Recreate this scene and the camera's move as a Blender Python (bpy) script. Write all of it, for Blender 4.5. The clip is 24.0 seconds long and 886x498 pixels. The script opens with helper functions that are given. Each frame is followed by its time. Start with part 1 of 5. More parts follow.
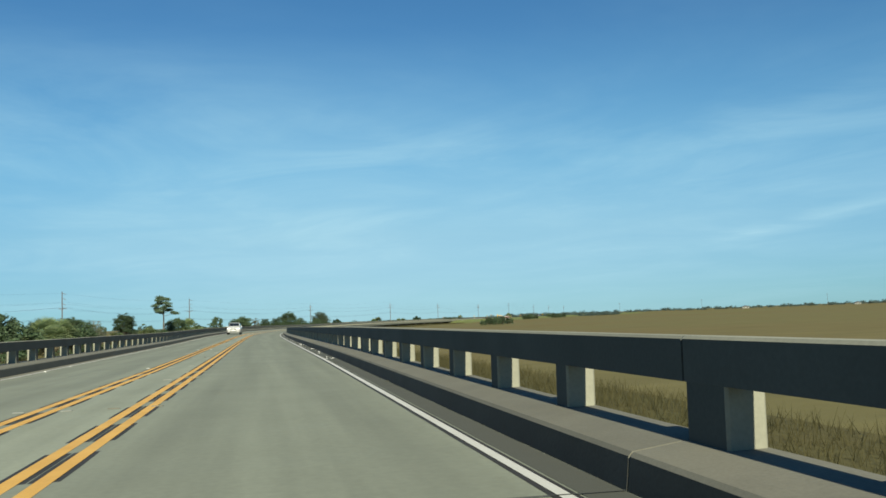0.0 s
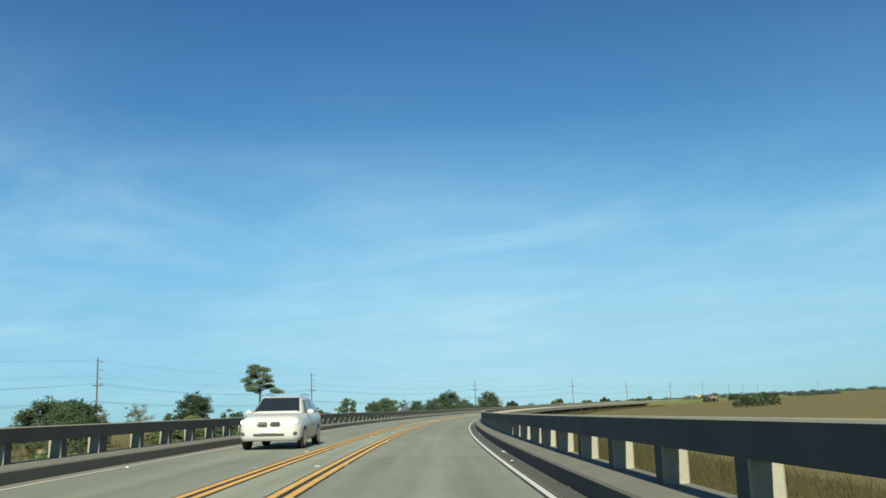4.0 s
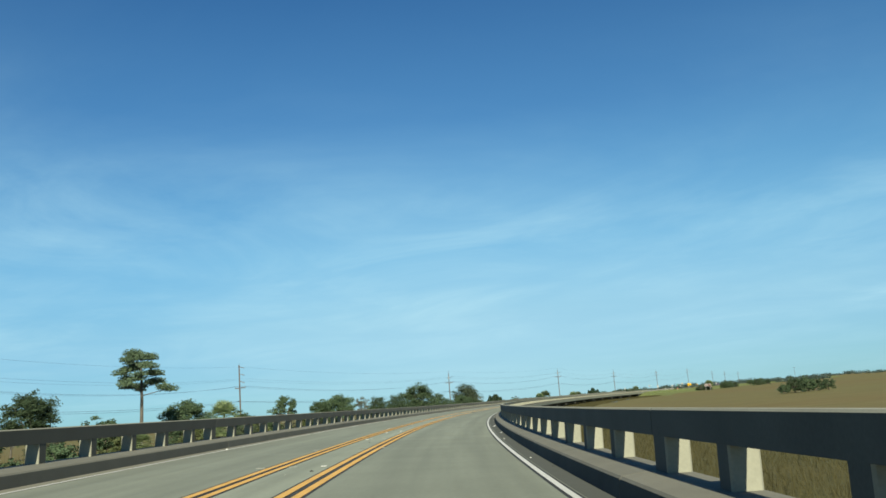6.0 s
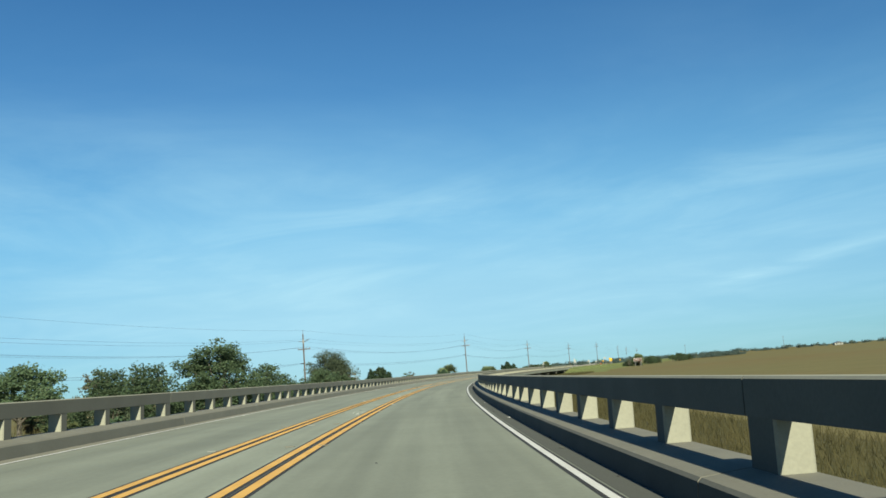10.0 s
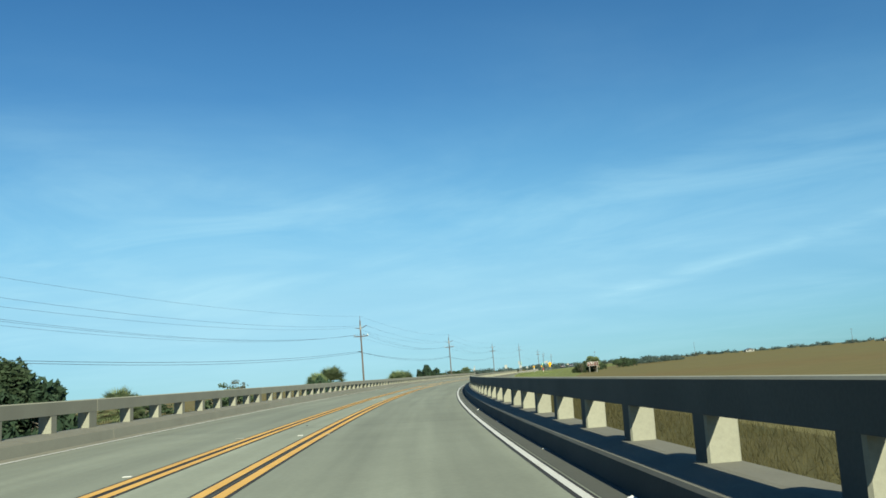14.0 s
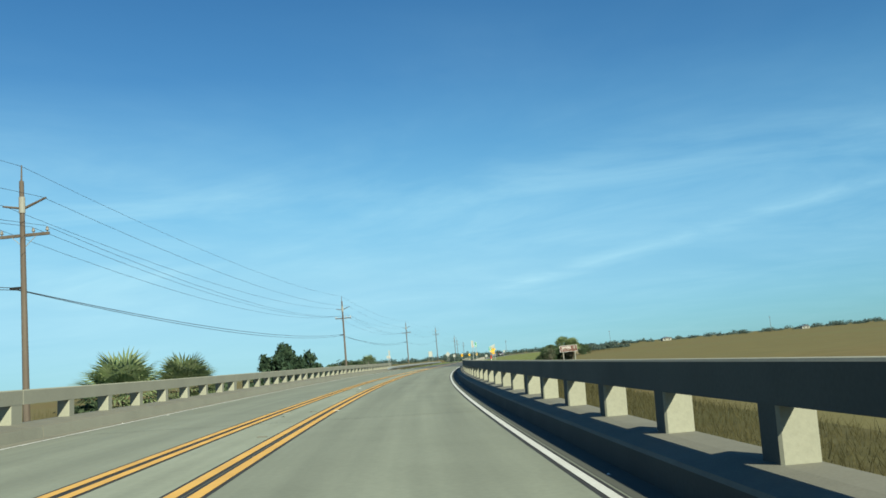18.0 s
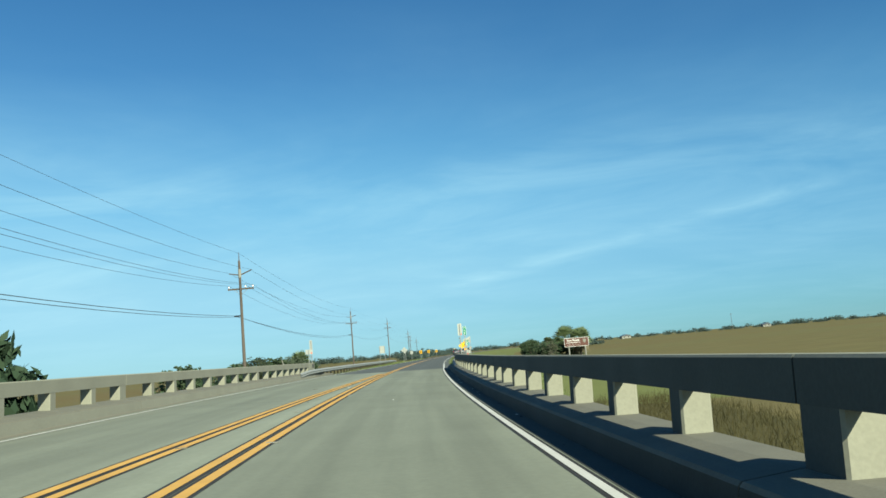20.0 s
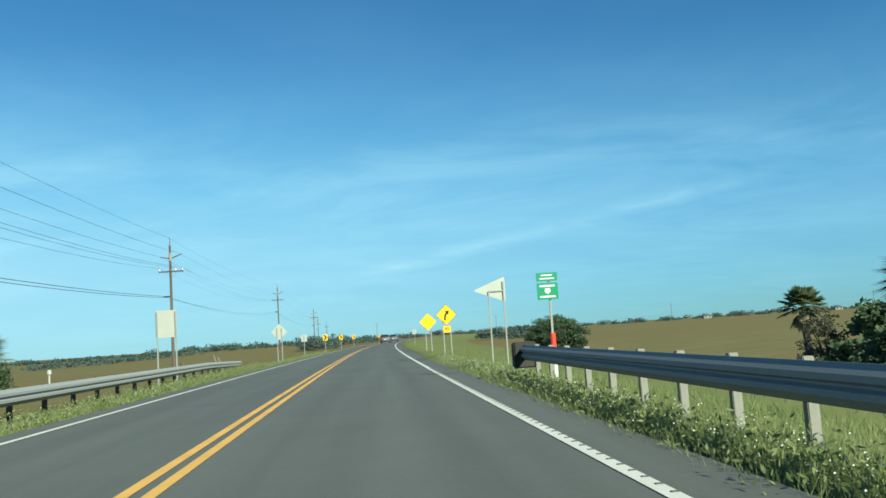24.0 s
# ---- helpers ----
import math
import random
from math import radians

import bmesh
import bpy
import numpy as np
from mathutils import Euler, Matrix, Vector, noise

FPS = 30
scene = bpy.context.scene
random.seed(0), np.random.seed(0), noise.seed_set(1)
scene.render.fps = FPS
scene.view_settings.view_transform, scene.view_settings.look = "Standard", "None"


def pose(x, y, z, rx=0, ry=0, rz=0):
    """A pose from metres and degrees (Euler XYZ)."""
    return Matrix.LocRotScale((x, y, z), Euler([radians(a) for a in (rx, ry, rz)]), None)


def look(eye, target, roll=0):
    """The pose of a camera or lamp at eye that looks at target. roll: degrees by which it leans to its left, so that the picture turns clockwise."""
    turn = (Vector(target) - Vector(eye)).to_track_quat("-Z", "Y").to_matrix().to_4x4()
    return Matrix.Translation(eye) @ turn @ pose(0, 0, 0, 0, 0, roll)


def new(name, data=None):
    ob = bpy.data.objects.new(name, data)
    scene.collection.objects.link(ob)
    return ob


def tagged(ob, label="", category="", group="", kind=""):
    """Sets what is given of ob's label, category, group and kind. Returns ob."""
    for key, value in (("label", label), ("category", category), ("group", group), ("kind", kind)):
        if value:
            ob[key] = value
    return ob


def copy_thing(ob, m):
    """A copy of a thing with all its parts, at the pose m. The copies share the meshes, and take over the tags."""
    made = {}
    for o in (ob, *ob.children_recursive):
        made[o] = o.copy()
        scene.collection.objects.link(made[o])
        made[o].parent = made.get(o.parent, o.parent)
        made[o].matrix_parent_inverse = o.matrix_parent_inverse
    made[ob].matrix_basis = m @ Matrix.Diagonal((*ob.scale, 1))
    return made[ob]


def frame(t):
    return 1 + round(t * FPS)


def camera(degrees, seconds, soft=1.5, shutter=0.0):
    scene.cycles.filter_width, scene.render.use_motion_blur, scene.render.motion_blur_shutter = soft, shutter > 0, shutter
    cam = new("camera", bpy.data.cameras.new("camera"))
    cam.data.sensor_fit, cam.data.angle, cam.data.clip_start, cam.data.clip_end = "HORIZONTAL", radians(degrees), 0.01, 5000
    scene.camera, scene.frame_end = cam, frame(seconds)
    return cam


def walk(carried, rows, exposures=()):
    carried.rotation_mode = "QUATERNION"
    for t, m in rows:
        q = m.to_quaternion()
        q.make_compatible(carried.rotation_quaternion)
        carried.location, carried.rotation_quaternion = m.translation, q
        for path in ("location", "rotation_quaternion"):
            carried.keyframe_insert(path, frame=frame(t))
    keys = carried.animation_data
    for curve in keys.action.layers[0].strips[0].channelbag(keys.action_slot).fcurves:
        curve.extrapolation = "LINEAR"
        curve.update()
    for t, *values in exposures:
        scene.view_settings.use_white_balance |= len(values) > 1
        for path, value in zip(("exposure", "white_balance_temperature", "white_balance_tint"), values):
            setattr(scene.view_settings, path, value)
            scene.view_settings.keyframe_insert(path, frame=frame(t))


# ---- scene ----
cam = camera(55.78, 24.0, soft=1.6, shutter=0.0)
# seconds, x, y, z, heading (degrees to the right of +y), pitch, roll
PATH = [
    (0.0, -0.22, 0.00, 1.185, 12.07, 4.69, -2.20),
    (0.5, -0.31, 12.22, 1.162, 7.53, 5.38, -2.22),
    (1.0, -0.29, 24.46, 1.136, 4.42, 5.83, -2.65),
    (1.5, -0.34, 36.71, 1.119, 3.04, 6.33, -3.34),
    (2.0, -0.38, 48.96, 1.084, 2.41, 6.60, -3.35),
    (2.5, -0.41, 61.23, 1.043, 2.45, 6.72, -2.75),
    (3.0, -0.42, 73.52, 1.004, 2.68, 7.19, -2.14),
    (3.5, -0.38, 85.81, 0.971, 2.61, 8.52, -2.11),
    (4.0, -0.16, 98.11, 0.936, 2.17, 10.79, -2.75),
    (4.5, 0.05, 110.43, 0.901, 2.90, 11.30, -3.83),
    (5.0, 0.41, 122.75, 0.867, 3.54, 11.29, -4.45),
    (5.5, 0.70, 135.08, 0.846, 4.10, 10.85, -4.65),
    (6.0, 1.20, 147.42, 0.823, 4.61, 10.48, -4.46),
    (6.5, 1.88, 159.76, 0.800, 5.51, 9.99, -4.58),
    (7.0, 2.75, 172.10, 0.784, 6.44, 9.71, -4.56),
    (7.5, 3.94, 184.43, 0.762, 7.44, 9.23, -4.64),
    (8.0, 5.33, 196.75, 0.741, 8.57, 8.99, -4.64),
    (8.5, 6.92, 209.06, 0.720, 9.66, 8.75, -4.63),
    (9.0, 8.71, 221.34, 0.701, 10.68, 8.55, -4.49),
    (9.5, 10.69, 233.62, 0.684, 11.75, 8.49, -4.53),
    (10.0, 12.87, 245.86, 0.664, 12.67, 8.45, -4.52),
    (10.5, 15.23, 258.09, 0.648, 13.65, 8.22, -4.69),
    (11.0, 17.71, 270.31, 0.633, 14.65, 8.00, -4.74),
    (11.5, 20.35, 282.50, 0.619, 15.67, 7.81, -4.68),
    (12.0, 23.13, 294.67, 0.605, 16.65, 7.70, -4.63),
    (12.5, 26.05, 306.82, 0.593, 17.56, 7.76, -4.69),
    (13.0, 29.20, 318.93, 0.579, 18.39, 8.00, -4.86),
    (13.5, 32.41, 331.03, 0.570, 19.20, 7.91, -4.73),
    (14.0, 35.90, 343.06, 0.559, 19.91, 8.52, -4.73),
    (14.5, 39.54, 355.07, 0.553, 20.75, 8.56, -4.86),
    (15.0, 43.44, 367.00, 0.544, 21.53, 8.24, -4.72),
    (15.5, 47.48, 378.90, 0.538, 22.63, 8.03, -5.16),
    (16.0, 51.73, 390.74, 0.532, 23.64, 7.68, -5.24),
    (16.5, 56.18, 402.51, 0.523, 24.38, 7.36, -5.31),
    (17.0, 60.73, 414.27, 0.517, 25.04, 7.22, -4.83),
    (17.5, 65.49, 425.94, 0.507, 25.83, 7.27, -5.10),
    (18.0, 70.38, 437.58, 0.493, 26.78, 7.37, -4.98),
    (18.5, 75.51, 449.13, 0.476, 27.79, 7.25, -5.13),
    (19.0, 80.83, 460.60, 0.458, 28.64, 7.10, -4.90),
    (19.5, 86.08, 472.12, 0.444, 29.40, 7.04, -4.87),
    (20.0, 91.66, 483.49, 0.423, 30.16, 6.95, -4.82),
    (20.5, 97.40, 494.80, 0.401, 30.92, 6.84, -4.77),
    (21.0, 103.28, 506.05, 0.379, 31.69, 6.76, -4.70),
    (21.5, 109.29, 517.24, 0.353, 32.49, 6.78, -4.61),
    (22.0, 115.34, 528.42, 0.346, 33.33, 6.92, -4.50),
    (22.5, 121.54, 539.54, 0.341, 34.23, 6.30, -4.48),
    (23.0, 127.78, 550.65, 0.337, 35.04, 5.16, -4.13),
    (23.5, 134.11, 561.72, 0.331, 35.56, 5.50, -4.36),
    (24.0, 140.43, 572.80, 0.325, 35.87, 5.73, -3.77),
]
walk(cam, [(t, pose(x, y, z, 0, 0, -yaw) @ pose(0, 0, 0, 90 + pitch) @ pose(0, 0, 0, 0, 0, roll)) for t, x, y, z, yaw, pitch, roll in PATH], [(0.0, 0.98, 6500, 10), (0.5, 0.91, 6500, 10), (1.0, 0.84, 6500, 10), (1.5, 0.88, 6500, 10), (3.5, 1.12, 6500, 10), (4.0, 1.10, 6500, 10), (5.0, 1.02, 6500, 10), (6.0, 1.06, 6500, 10), (7.0, 1.10, 6500, 10), (10.0, 1.14, 6450, 9), (16.0, 1.16, 6350, 6), (19.5, 1.15, 6300, 5), (22.0, 1.18, 6150, 1), (23.0, 1.12, 6120, 0), (24.0, 1.21, 6120, 0)])

# ---- light ----
SUN_AZ, SUN_EL = 178.3, 31.0      # clockwise from +y, above the horizon
world = bpy.data.worlds.new("sky")
scene.world = world
world.use_nodes = True
wt = world.node_tree
sky = wt.nodes.new("ShaderNodeTexSky")
sky.sky_type, sky.sun_disc = "NISHITA", False
sky.sun_elevation, sky.sun_rotation = radians(SUN_EL), radians(SUN_AZ)
sky.air_density, sky.dust_density, sky.ozone_density = 1.0, 0.1, 5.0
bg = wt.nodes["Background"]
bg.inputs[1].default_value = 0.055
# thin cirrus streaks and a pale veil towards the horizon


def wmath(op, a, b):
    n = wt.nodes.new("ShaderNodeMath")
    n.operation, n.use_clamp = op, False
    for k, v in enumerate((a, b)):
        if isinstance(v, (int, float)):
            n.inputs[k].default_value = v
        else:
            wt.links.new(v, n.inputs[k])
    return n.outputs[0]


def wramp(x, stops):
    n = wt.nodes.new("ShaderNodeValToRGB")
    for k, (pos, val) in enumerate(stops):
        el = n.color_ramp.elements[k] if k < 2 else n.color_ramp.elements.new(pos)
        el.position, el.color = pos, (val, val, val, 1)
    wt.links.new(x, n.inputs[0])
    return n.outputs[0]


wco = wt.nodes.new("ShaderNodeTexCoord")
wsep = wt.nodes.new("ShaderNodeSeparateXYZ")
wt.links.new(wco.outputs["Generated"], wsep.inputs[0])
high = wmath("ADD", wsep.outputs[2], 0.10)
wcom = wt.nodes.new("ShaderNodeCombineXYZ")
for k in (0, 1):
    wt.links.new(wmath("DIVIDE", wsep.outputs[k], high), wcom.inputs[k])
wrot = wt.nodes.new("ShaderNodeMapping")
wrot.inputs["Rotation"].default_value = (0, 0, radians(33))
wt.links.new(wcom.outputs[0], wrot.inputs[0])


def wisps(sx, sy, scale, rough, distort, stops, shift):
    m = wt.nodes.new("ShaderNodeMapping")
    m.inputs["Scale"].default_value, m.inputs["Location"].default_value = (sx, sy, 1), (shift, shift * 0.7, 0)
    wt.links.new(wrot.outputs[0], m.inputs[0])
    n = wt.nodes.new("ShaderNodeTexNoise")
    n.inputs["Scale"].default_value, n.inputs["Detail"].default_value, n.inputs["Roughness"].default_value, n.inputs["Distortion"].default_value = scale, 6, rough, distort
    wt.links.new(m.outputs[0], n.inputs[0])
    return wramp(n.outputs[0], stops)


streaks = wisps(0.85, 1.15, 1.0, 0.60, 0.9, ((0.32, 0.05), (0.80, 0.95)), 3.1)
patches = wisps(0.6, 0.65, 0.8, 0.6, 0.6, ((0.36, 0.12), (0.62, 1.0)), 8.4)
band = wramp(wsep.outputs[2], ((0.0, 0.35), (0.10, 1.0), (0.20, 0.85), (0.30, 0.30), (0.42, 0.06), (0.6, 0.02)))
veil = wramp(wsep.outputs[2], ((0.0, 0.36), (0.035, 0.56), (0.10, 0.74), (0.20, 0.48), (0.33, 0.16), (0.5, 0.02)))
cloud = wmath("MULTIPLY", wmath("MULTIPLY", wmath("MULTIPLY", streaks, patches), band), 0.95)


def wdot(v):
    n = wt.nodes.new("ShaderNodeVectorMath")
    n.operation, n.inputs[1].default_value = "DOT_PRODUCT", v
    wt.links.new(wco.outputs["Generated"], n.inputs[0])
    return n.outputs["Value"]


# one old thin trail, drawn out by the wind
off = wmath("ADD", wmath("ABSOLUTE", wdot((0.2016, -0.0338, -0.9789)), 0.0), 0.0)
trail = wmath("MULTIPLY", wramp(off, ((0.0, 0.55), (0.004, 0.34), (0.012, 0.0))), wramp(wdot((0.6752, 0.7288, 0.114)), ((0.955, 0.0), (0.985, 1.0))))
cloud = wmath("ADD", cloud, wmath("MULTIPLY", trail, wisps(1.6, 1.6, 1.4, 0.6, 0.4, ((0.35, 0.2), (0.6, 1.0)), 1.7)))
# veil and cirrus thin out towards the east
east = wmath("ADD", wmath("MULTIPLY", wsep.outputs[0], 0.5), 0.5)
cover = wmath("MINIMUM", wmath("MULTIPLY", veil, wramp(east, ((0.2, 0.84), (0.5, 1.02), (0.72, 0.93), (0.95, 0.52)))), 0.9)
cloud = wmath("MULTIPLY", cloud, wramp(east, ((0.45, 0.9), (0.7, 0.75), (0.95, 0.35))))
wtint = wt.nodes.new("ShaderNodeMixRGB")
wtint.blend_type = "MULTIPLY"
wtint.inputs[0].default_value, wtint.inputs[2].default_value = 1.0, (0.245, 0.585, 0.79, 1)
wt.links.new(sky.outputs[0], wtint.inputs[1])
wmix = wt.nodes.new("ShaderNodeMixRGB")
# the veil pales towards the horizon
wlow = wt.nodes.new("ShaderNodeMixRGB")
wlow.inputs[1].default_value, wlow.inputs[2].default_value = (3.75, 5.6, 6.45, 1), (2.42, 5.65, 7.1, 1)
wt.links.new(wramp(wsep.outputs[2], ((0.0, 0.0), (0.18, 1.0))), wlow.inputs[0])
wt.links.new(wlow.outputs[0], wmix.inputs[2])
wt.links.new(cover, wmix.inputs[0])
wt.links.new(wtint.outputs[0], wmix.inputs[1])
# pale haze low over the road ahead
whaze = wt.nodes.new("ShaderNodeMixRGB")
whaze.inputs[2].default_value = (4.4, 6.8, 7.8, 1)
wt.links.new(wmath("MULTIPLY", wramp(wsep.outputs[2], ((0.0, 0.40), (0.10, 0.30), (0.25, 0.0))), wramp(east, ((0.36, 0.0), (0.55, 1.0), (0.68, 0.6), (0.88, 0.0)))), whaze.inputs[0])
wt.links.new(wmix.outputs[0], whaze.inputs[1])
wcloud = wt.nodes.new("ShaderNodeMixRGB")
wcloud.inputs[2].default_value = (4.35, 7.0, 8.0, 1)
wt.links.new(wmath("MINIMUM", wmath("MULTIPLY", cloud, 1.0), 0.78), wcloud.inputs[0])
wt.links.new(whaze.outputs[0], wcloud.inputs[1])
wt.links.new(wcloud.outputs[0], bg.inputs[0])

sun = new("sun", bpy.data.lights.new("sun", "SUN"))
sun.data.energy, sun.data.angle, sun.data.color = 5.0, radians(0.53), (0.96, 0.93, 0.72)
a, e = radians(SUN_AZ), radians(SUN_EL)
sun.matrix_world = look((0, 0, 60), Vector((0, 0, 60)) - Vector((math.sin(a) * math.cos(e), math.cos(a) * math.cos(e), math.sin(e))))
scene.view_settings.exposure = 1.2

# ---- materials ----
MATS = {}


def mat(name, base, rough=0.8, metal=0.0, vary=0.15, scale=3.0, fine=60.0, bump=0.2, dist=0.004, tint=None, island=0.0, spec=0.4, trans=0.0, stretch=(1, 1, 1)):
    """A surface with variation at two scales, relief, and, with island, a shade for each object."""
    m = bpy.data.materials.new(name)
    m.use_nodes = True
    nt = m.node_tree
    b = nt.nodes["Principled BSDF"]
    b.inputs["Metallic"].default_value = metal
    b.inputs["Specular IOR Level"].default_value = spec
    co = nt.nodes.new("ShaderNodeTexCoord")
    mp = nt.nodes.new("ShaderNodeMapping")
    mp.inputs["Scale"].default_value = stretch
    nt.links.new(co.outputs["Object"], mp.inputs[0])
    n1, n2 = nt.nodes.new("ShaderNodeTexNoise"), nt.nodes.new("ShaderNodeTexNoise")
    for n, s, d in ((n1, scale, 5), (n2, fine, 3)):
        n.inputs["Scale"].default_value, n.inputs["Detail"].default_value = s, d
        nt.links.new(mp.outputs[0], n.inputs[0])
    mix = nt.nodes.new("ShaderNodeMixRGB")
    other = tint or [c * 0.55 for c in base]
    mix.inputs[1].default_value, mix.inputs[2].default_value = (*base, 1), (*other, 1)
    ramp = nt.nodes.new("ShaderNodeValToRGB")
    ramp.color_ramp.elements[0].position, ramp.color_ramp.elements[1].position = 0.35, 0.7
    nt.links.new(n1.outputs[0], ramp.inputs[0])
    f = nt.nodes.new("ShaderNodeMath")
    f.operation, f.inputs[1].default_value = "MULTIPLY", min(1.0, vary * 3)
    nt.links.new(ramp.outputs[0], f.inputs[0])
    nt.links.new(f.outputs[0], mix.inputs[0])
    hsv = nt.nodes.new("ShaderNodeHueSaturation")
    nt.links.new(mix.outputs[0], hsv.inputs["Color"])
    v = nt.nodes.new("ShaderNodeMapRange")
    v.inputs[3].default_value, v.inputs[4].default_value = 1 - vary, 1 + vary
    nt.links.new(n2.outputs[0], v.inputs[0])
    last = v.outputs[0]
    if island:
        oi = nt.nodes.new("ShaderNodeObjectInfo")
        r = nt.nodes.new("ShaderNodeMapRange")
        r.inputs[3].default_value, r.inputs[4].default_value = 1 - island, 1 + island
        nt.links.new(oi.outputs["Random"], r.inputs[0])
        mul = nt.nodes.new("ShaderNodeMath")
        mul.operation = "MULTIPLY"
        nt.links.new(last, mul.inputs[0])
        nt.links.new(r.outputs[0], mul.inputs[1])
        last = mul.outputs[0]
    nt.links.new(last, hsv.inputs["Value"])
    nt.links.new(hsv.outputs[0], b.inputs["Base Color"])
    rr = nt.nodes.new("ShaderNodeMapRange")
    rr.inputs[3].default_value, rr.inputs[4].default_value = max(0.02, rough - 0.08), min(1, rough + 0.08)
    nt.links.new(n1.outputs[0], rr.inputs[0])
    nt.links.new(rr.outputs[0], b.inputs["Roughness"])
    if bump:
        bp = nt.nodes.new("ShaderNodeBump")
        bp.inputs["Strength"].default_value, bp.inputs["Distance"].default_value = bump, dist
        nt.links.new(n2.outputs[0], bp.inputs["Height"])
        nt.links.new(bp.outputs[0], b.inputs["Normal"])
    if trans:
        b.inputs["Transmission Weight"].default_value = trans
    MATS[name] = m
    return m


def leafy(name, base, tint, rough=0.7, thru=0.35, spread=0.35):
    """Leaves: a shade for each leaf or clump, with light let through."""
    m = bpy.data.materials.new(name)
    m.use_nodes = True
    nt = m.node_tree
    b = nt.nodes["Principled BSDF"]
    b.inputs["Roughness"].default_value, b.inputs["Specular IOR Level"].default_value = rough, 0.1
    g = nt.nodes.new("ShaderNodeNewGeometry")
    mix = nt.nodes.new("ShaderNodeMixRGB")
    mix.inputs[1].default_value, mix.inputs[2].default_value = (*base, 1), (*tint, 1)
    nt.links.new(g.outputs["Random Per Island"], mix.inputs[0])
    oi = nt.nodes.new("ShaderNodeObjectInfo")
    r = nt.nodes.new("ShaderNodeMapRange")
    r.inputs[3].default_value, r.inputs[4].default_value = 1 - spread, 1 + spread
    nt.links.new(oi.outputs["Random"], r.inputs[0])
    hsv = nt.nodes.new("ShaderNodeHueSaturation")
    nt.links.new(mix.outputs[0], hsv.inputs["Color"])
    nt.links.new(r.outputs[0], hsv.inputs["Value"])
    nt.links.new(hsv.outputs[0], b.inputs["Base Color"])
    tr = nt.nodes.new("ShaderNodeBsdfTranslucent")
    nt.links.new(hsv.outputs[0], tr.inputs[0])
    sh = nt.nodes.new("ShaderNodeMixShader")
    sh.inputs[0].default_value = thru
    nt.links.new(b.outputs[0], sh.inputs[1])
    nt.links.new(tr.outputs[0], sh.inputs[2])
    nt.links.new(sh.outputs[0], nt.nodes["Material Output"].inputs[0])
    MATS[name] = m
    return m


RAILCON = mat("rail_concrete", (0.205, 0.202, 0.155), 0.85, vary=0.16, scale=1.2, fine=35, bump=0.3, tint=(0.150, 0.146, 0.112), island=0.06)
# shade of the road-facing rail faces, put into a darker concrete
RAILSHADE = mat("shaded_rail_concrete", (0.054, 0.061, 0.056), 0.88, vary=0.18, scale=0.9, fine=30, bump=0.3, tint=(0.040, 0.045, 0.042), island=0.06)
# road dirt and the right kerb face's shade, both in one dark colour
GRIMESHADE = mat("grimy_shaded_kerb", (0.034, 0.038, 0.035), 0.88, vary=0.25, scale=0.8, fine=30, bump=0.35, tint=(0.024, 0.027, 0.025))
# the railing beside the oncoming lane: turning sunlight put into ever paler concrete
SUNGRADED = [mat("sun_graded_rail_concrete", (0.205 * f, 0.205 * f, 0.165 * f), 0.88, vary=0.17, scale=0.9, fine=30, bump=0.3, tint=(0.155 * f, 0.155 * f, 0.127 * f), island=0.06) for f in (0.29, 0.34, 0.39, 0.45, 0.51, 0.58, 0.66, 0.74, 0.80)]
KERBCON = mat("kerb_concrete", (0.126, 0.121, 0.095), 0.88, vary=0.2, scale=1.6, fine=40, bump=0.35, tint=(0.092, 0.089, 0.071), island=0.06)
STUDGREY = mat("dull_stud", (0.22, 0.22, 0.19), 0.6, vary=0.15, bump=0.1)
SHOULDER = mat("shoulder_grit", (0.054, 0.056, 0.046), 0.9, vary=0.25, scale=1.5, fine=60, bump=0.4, tint=(0.050, 0.053, 0.044))
DUST = mat("pale_road_dust", (0.150, 0.142, 0.108), 0.92, vary=0.2, scale=0.8, fine=40, bump=0.4, tint=(0.105, 0.098, 0.076))


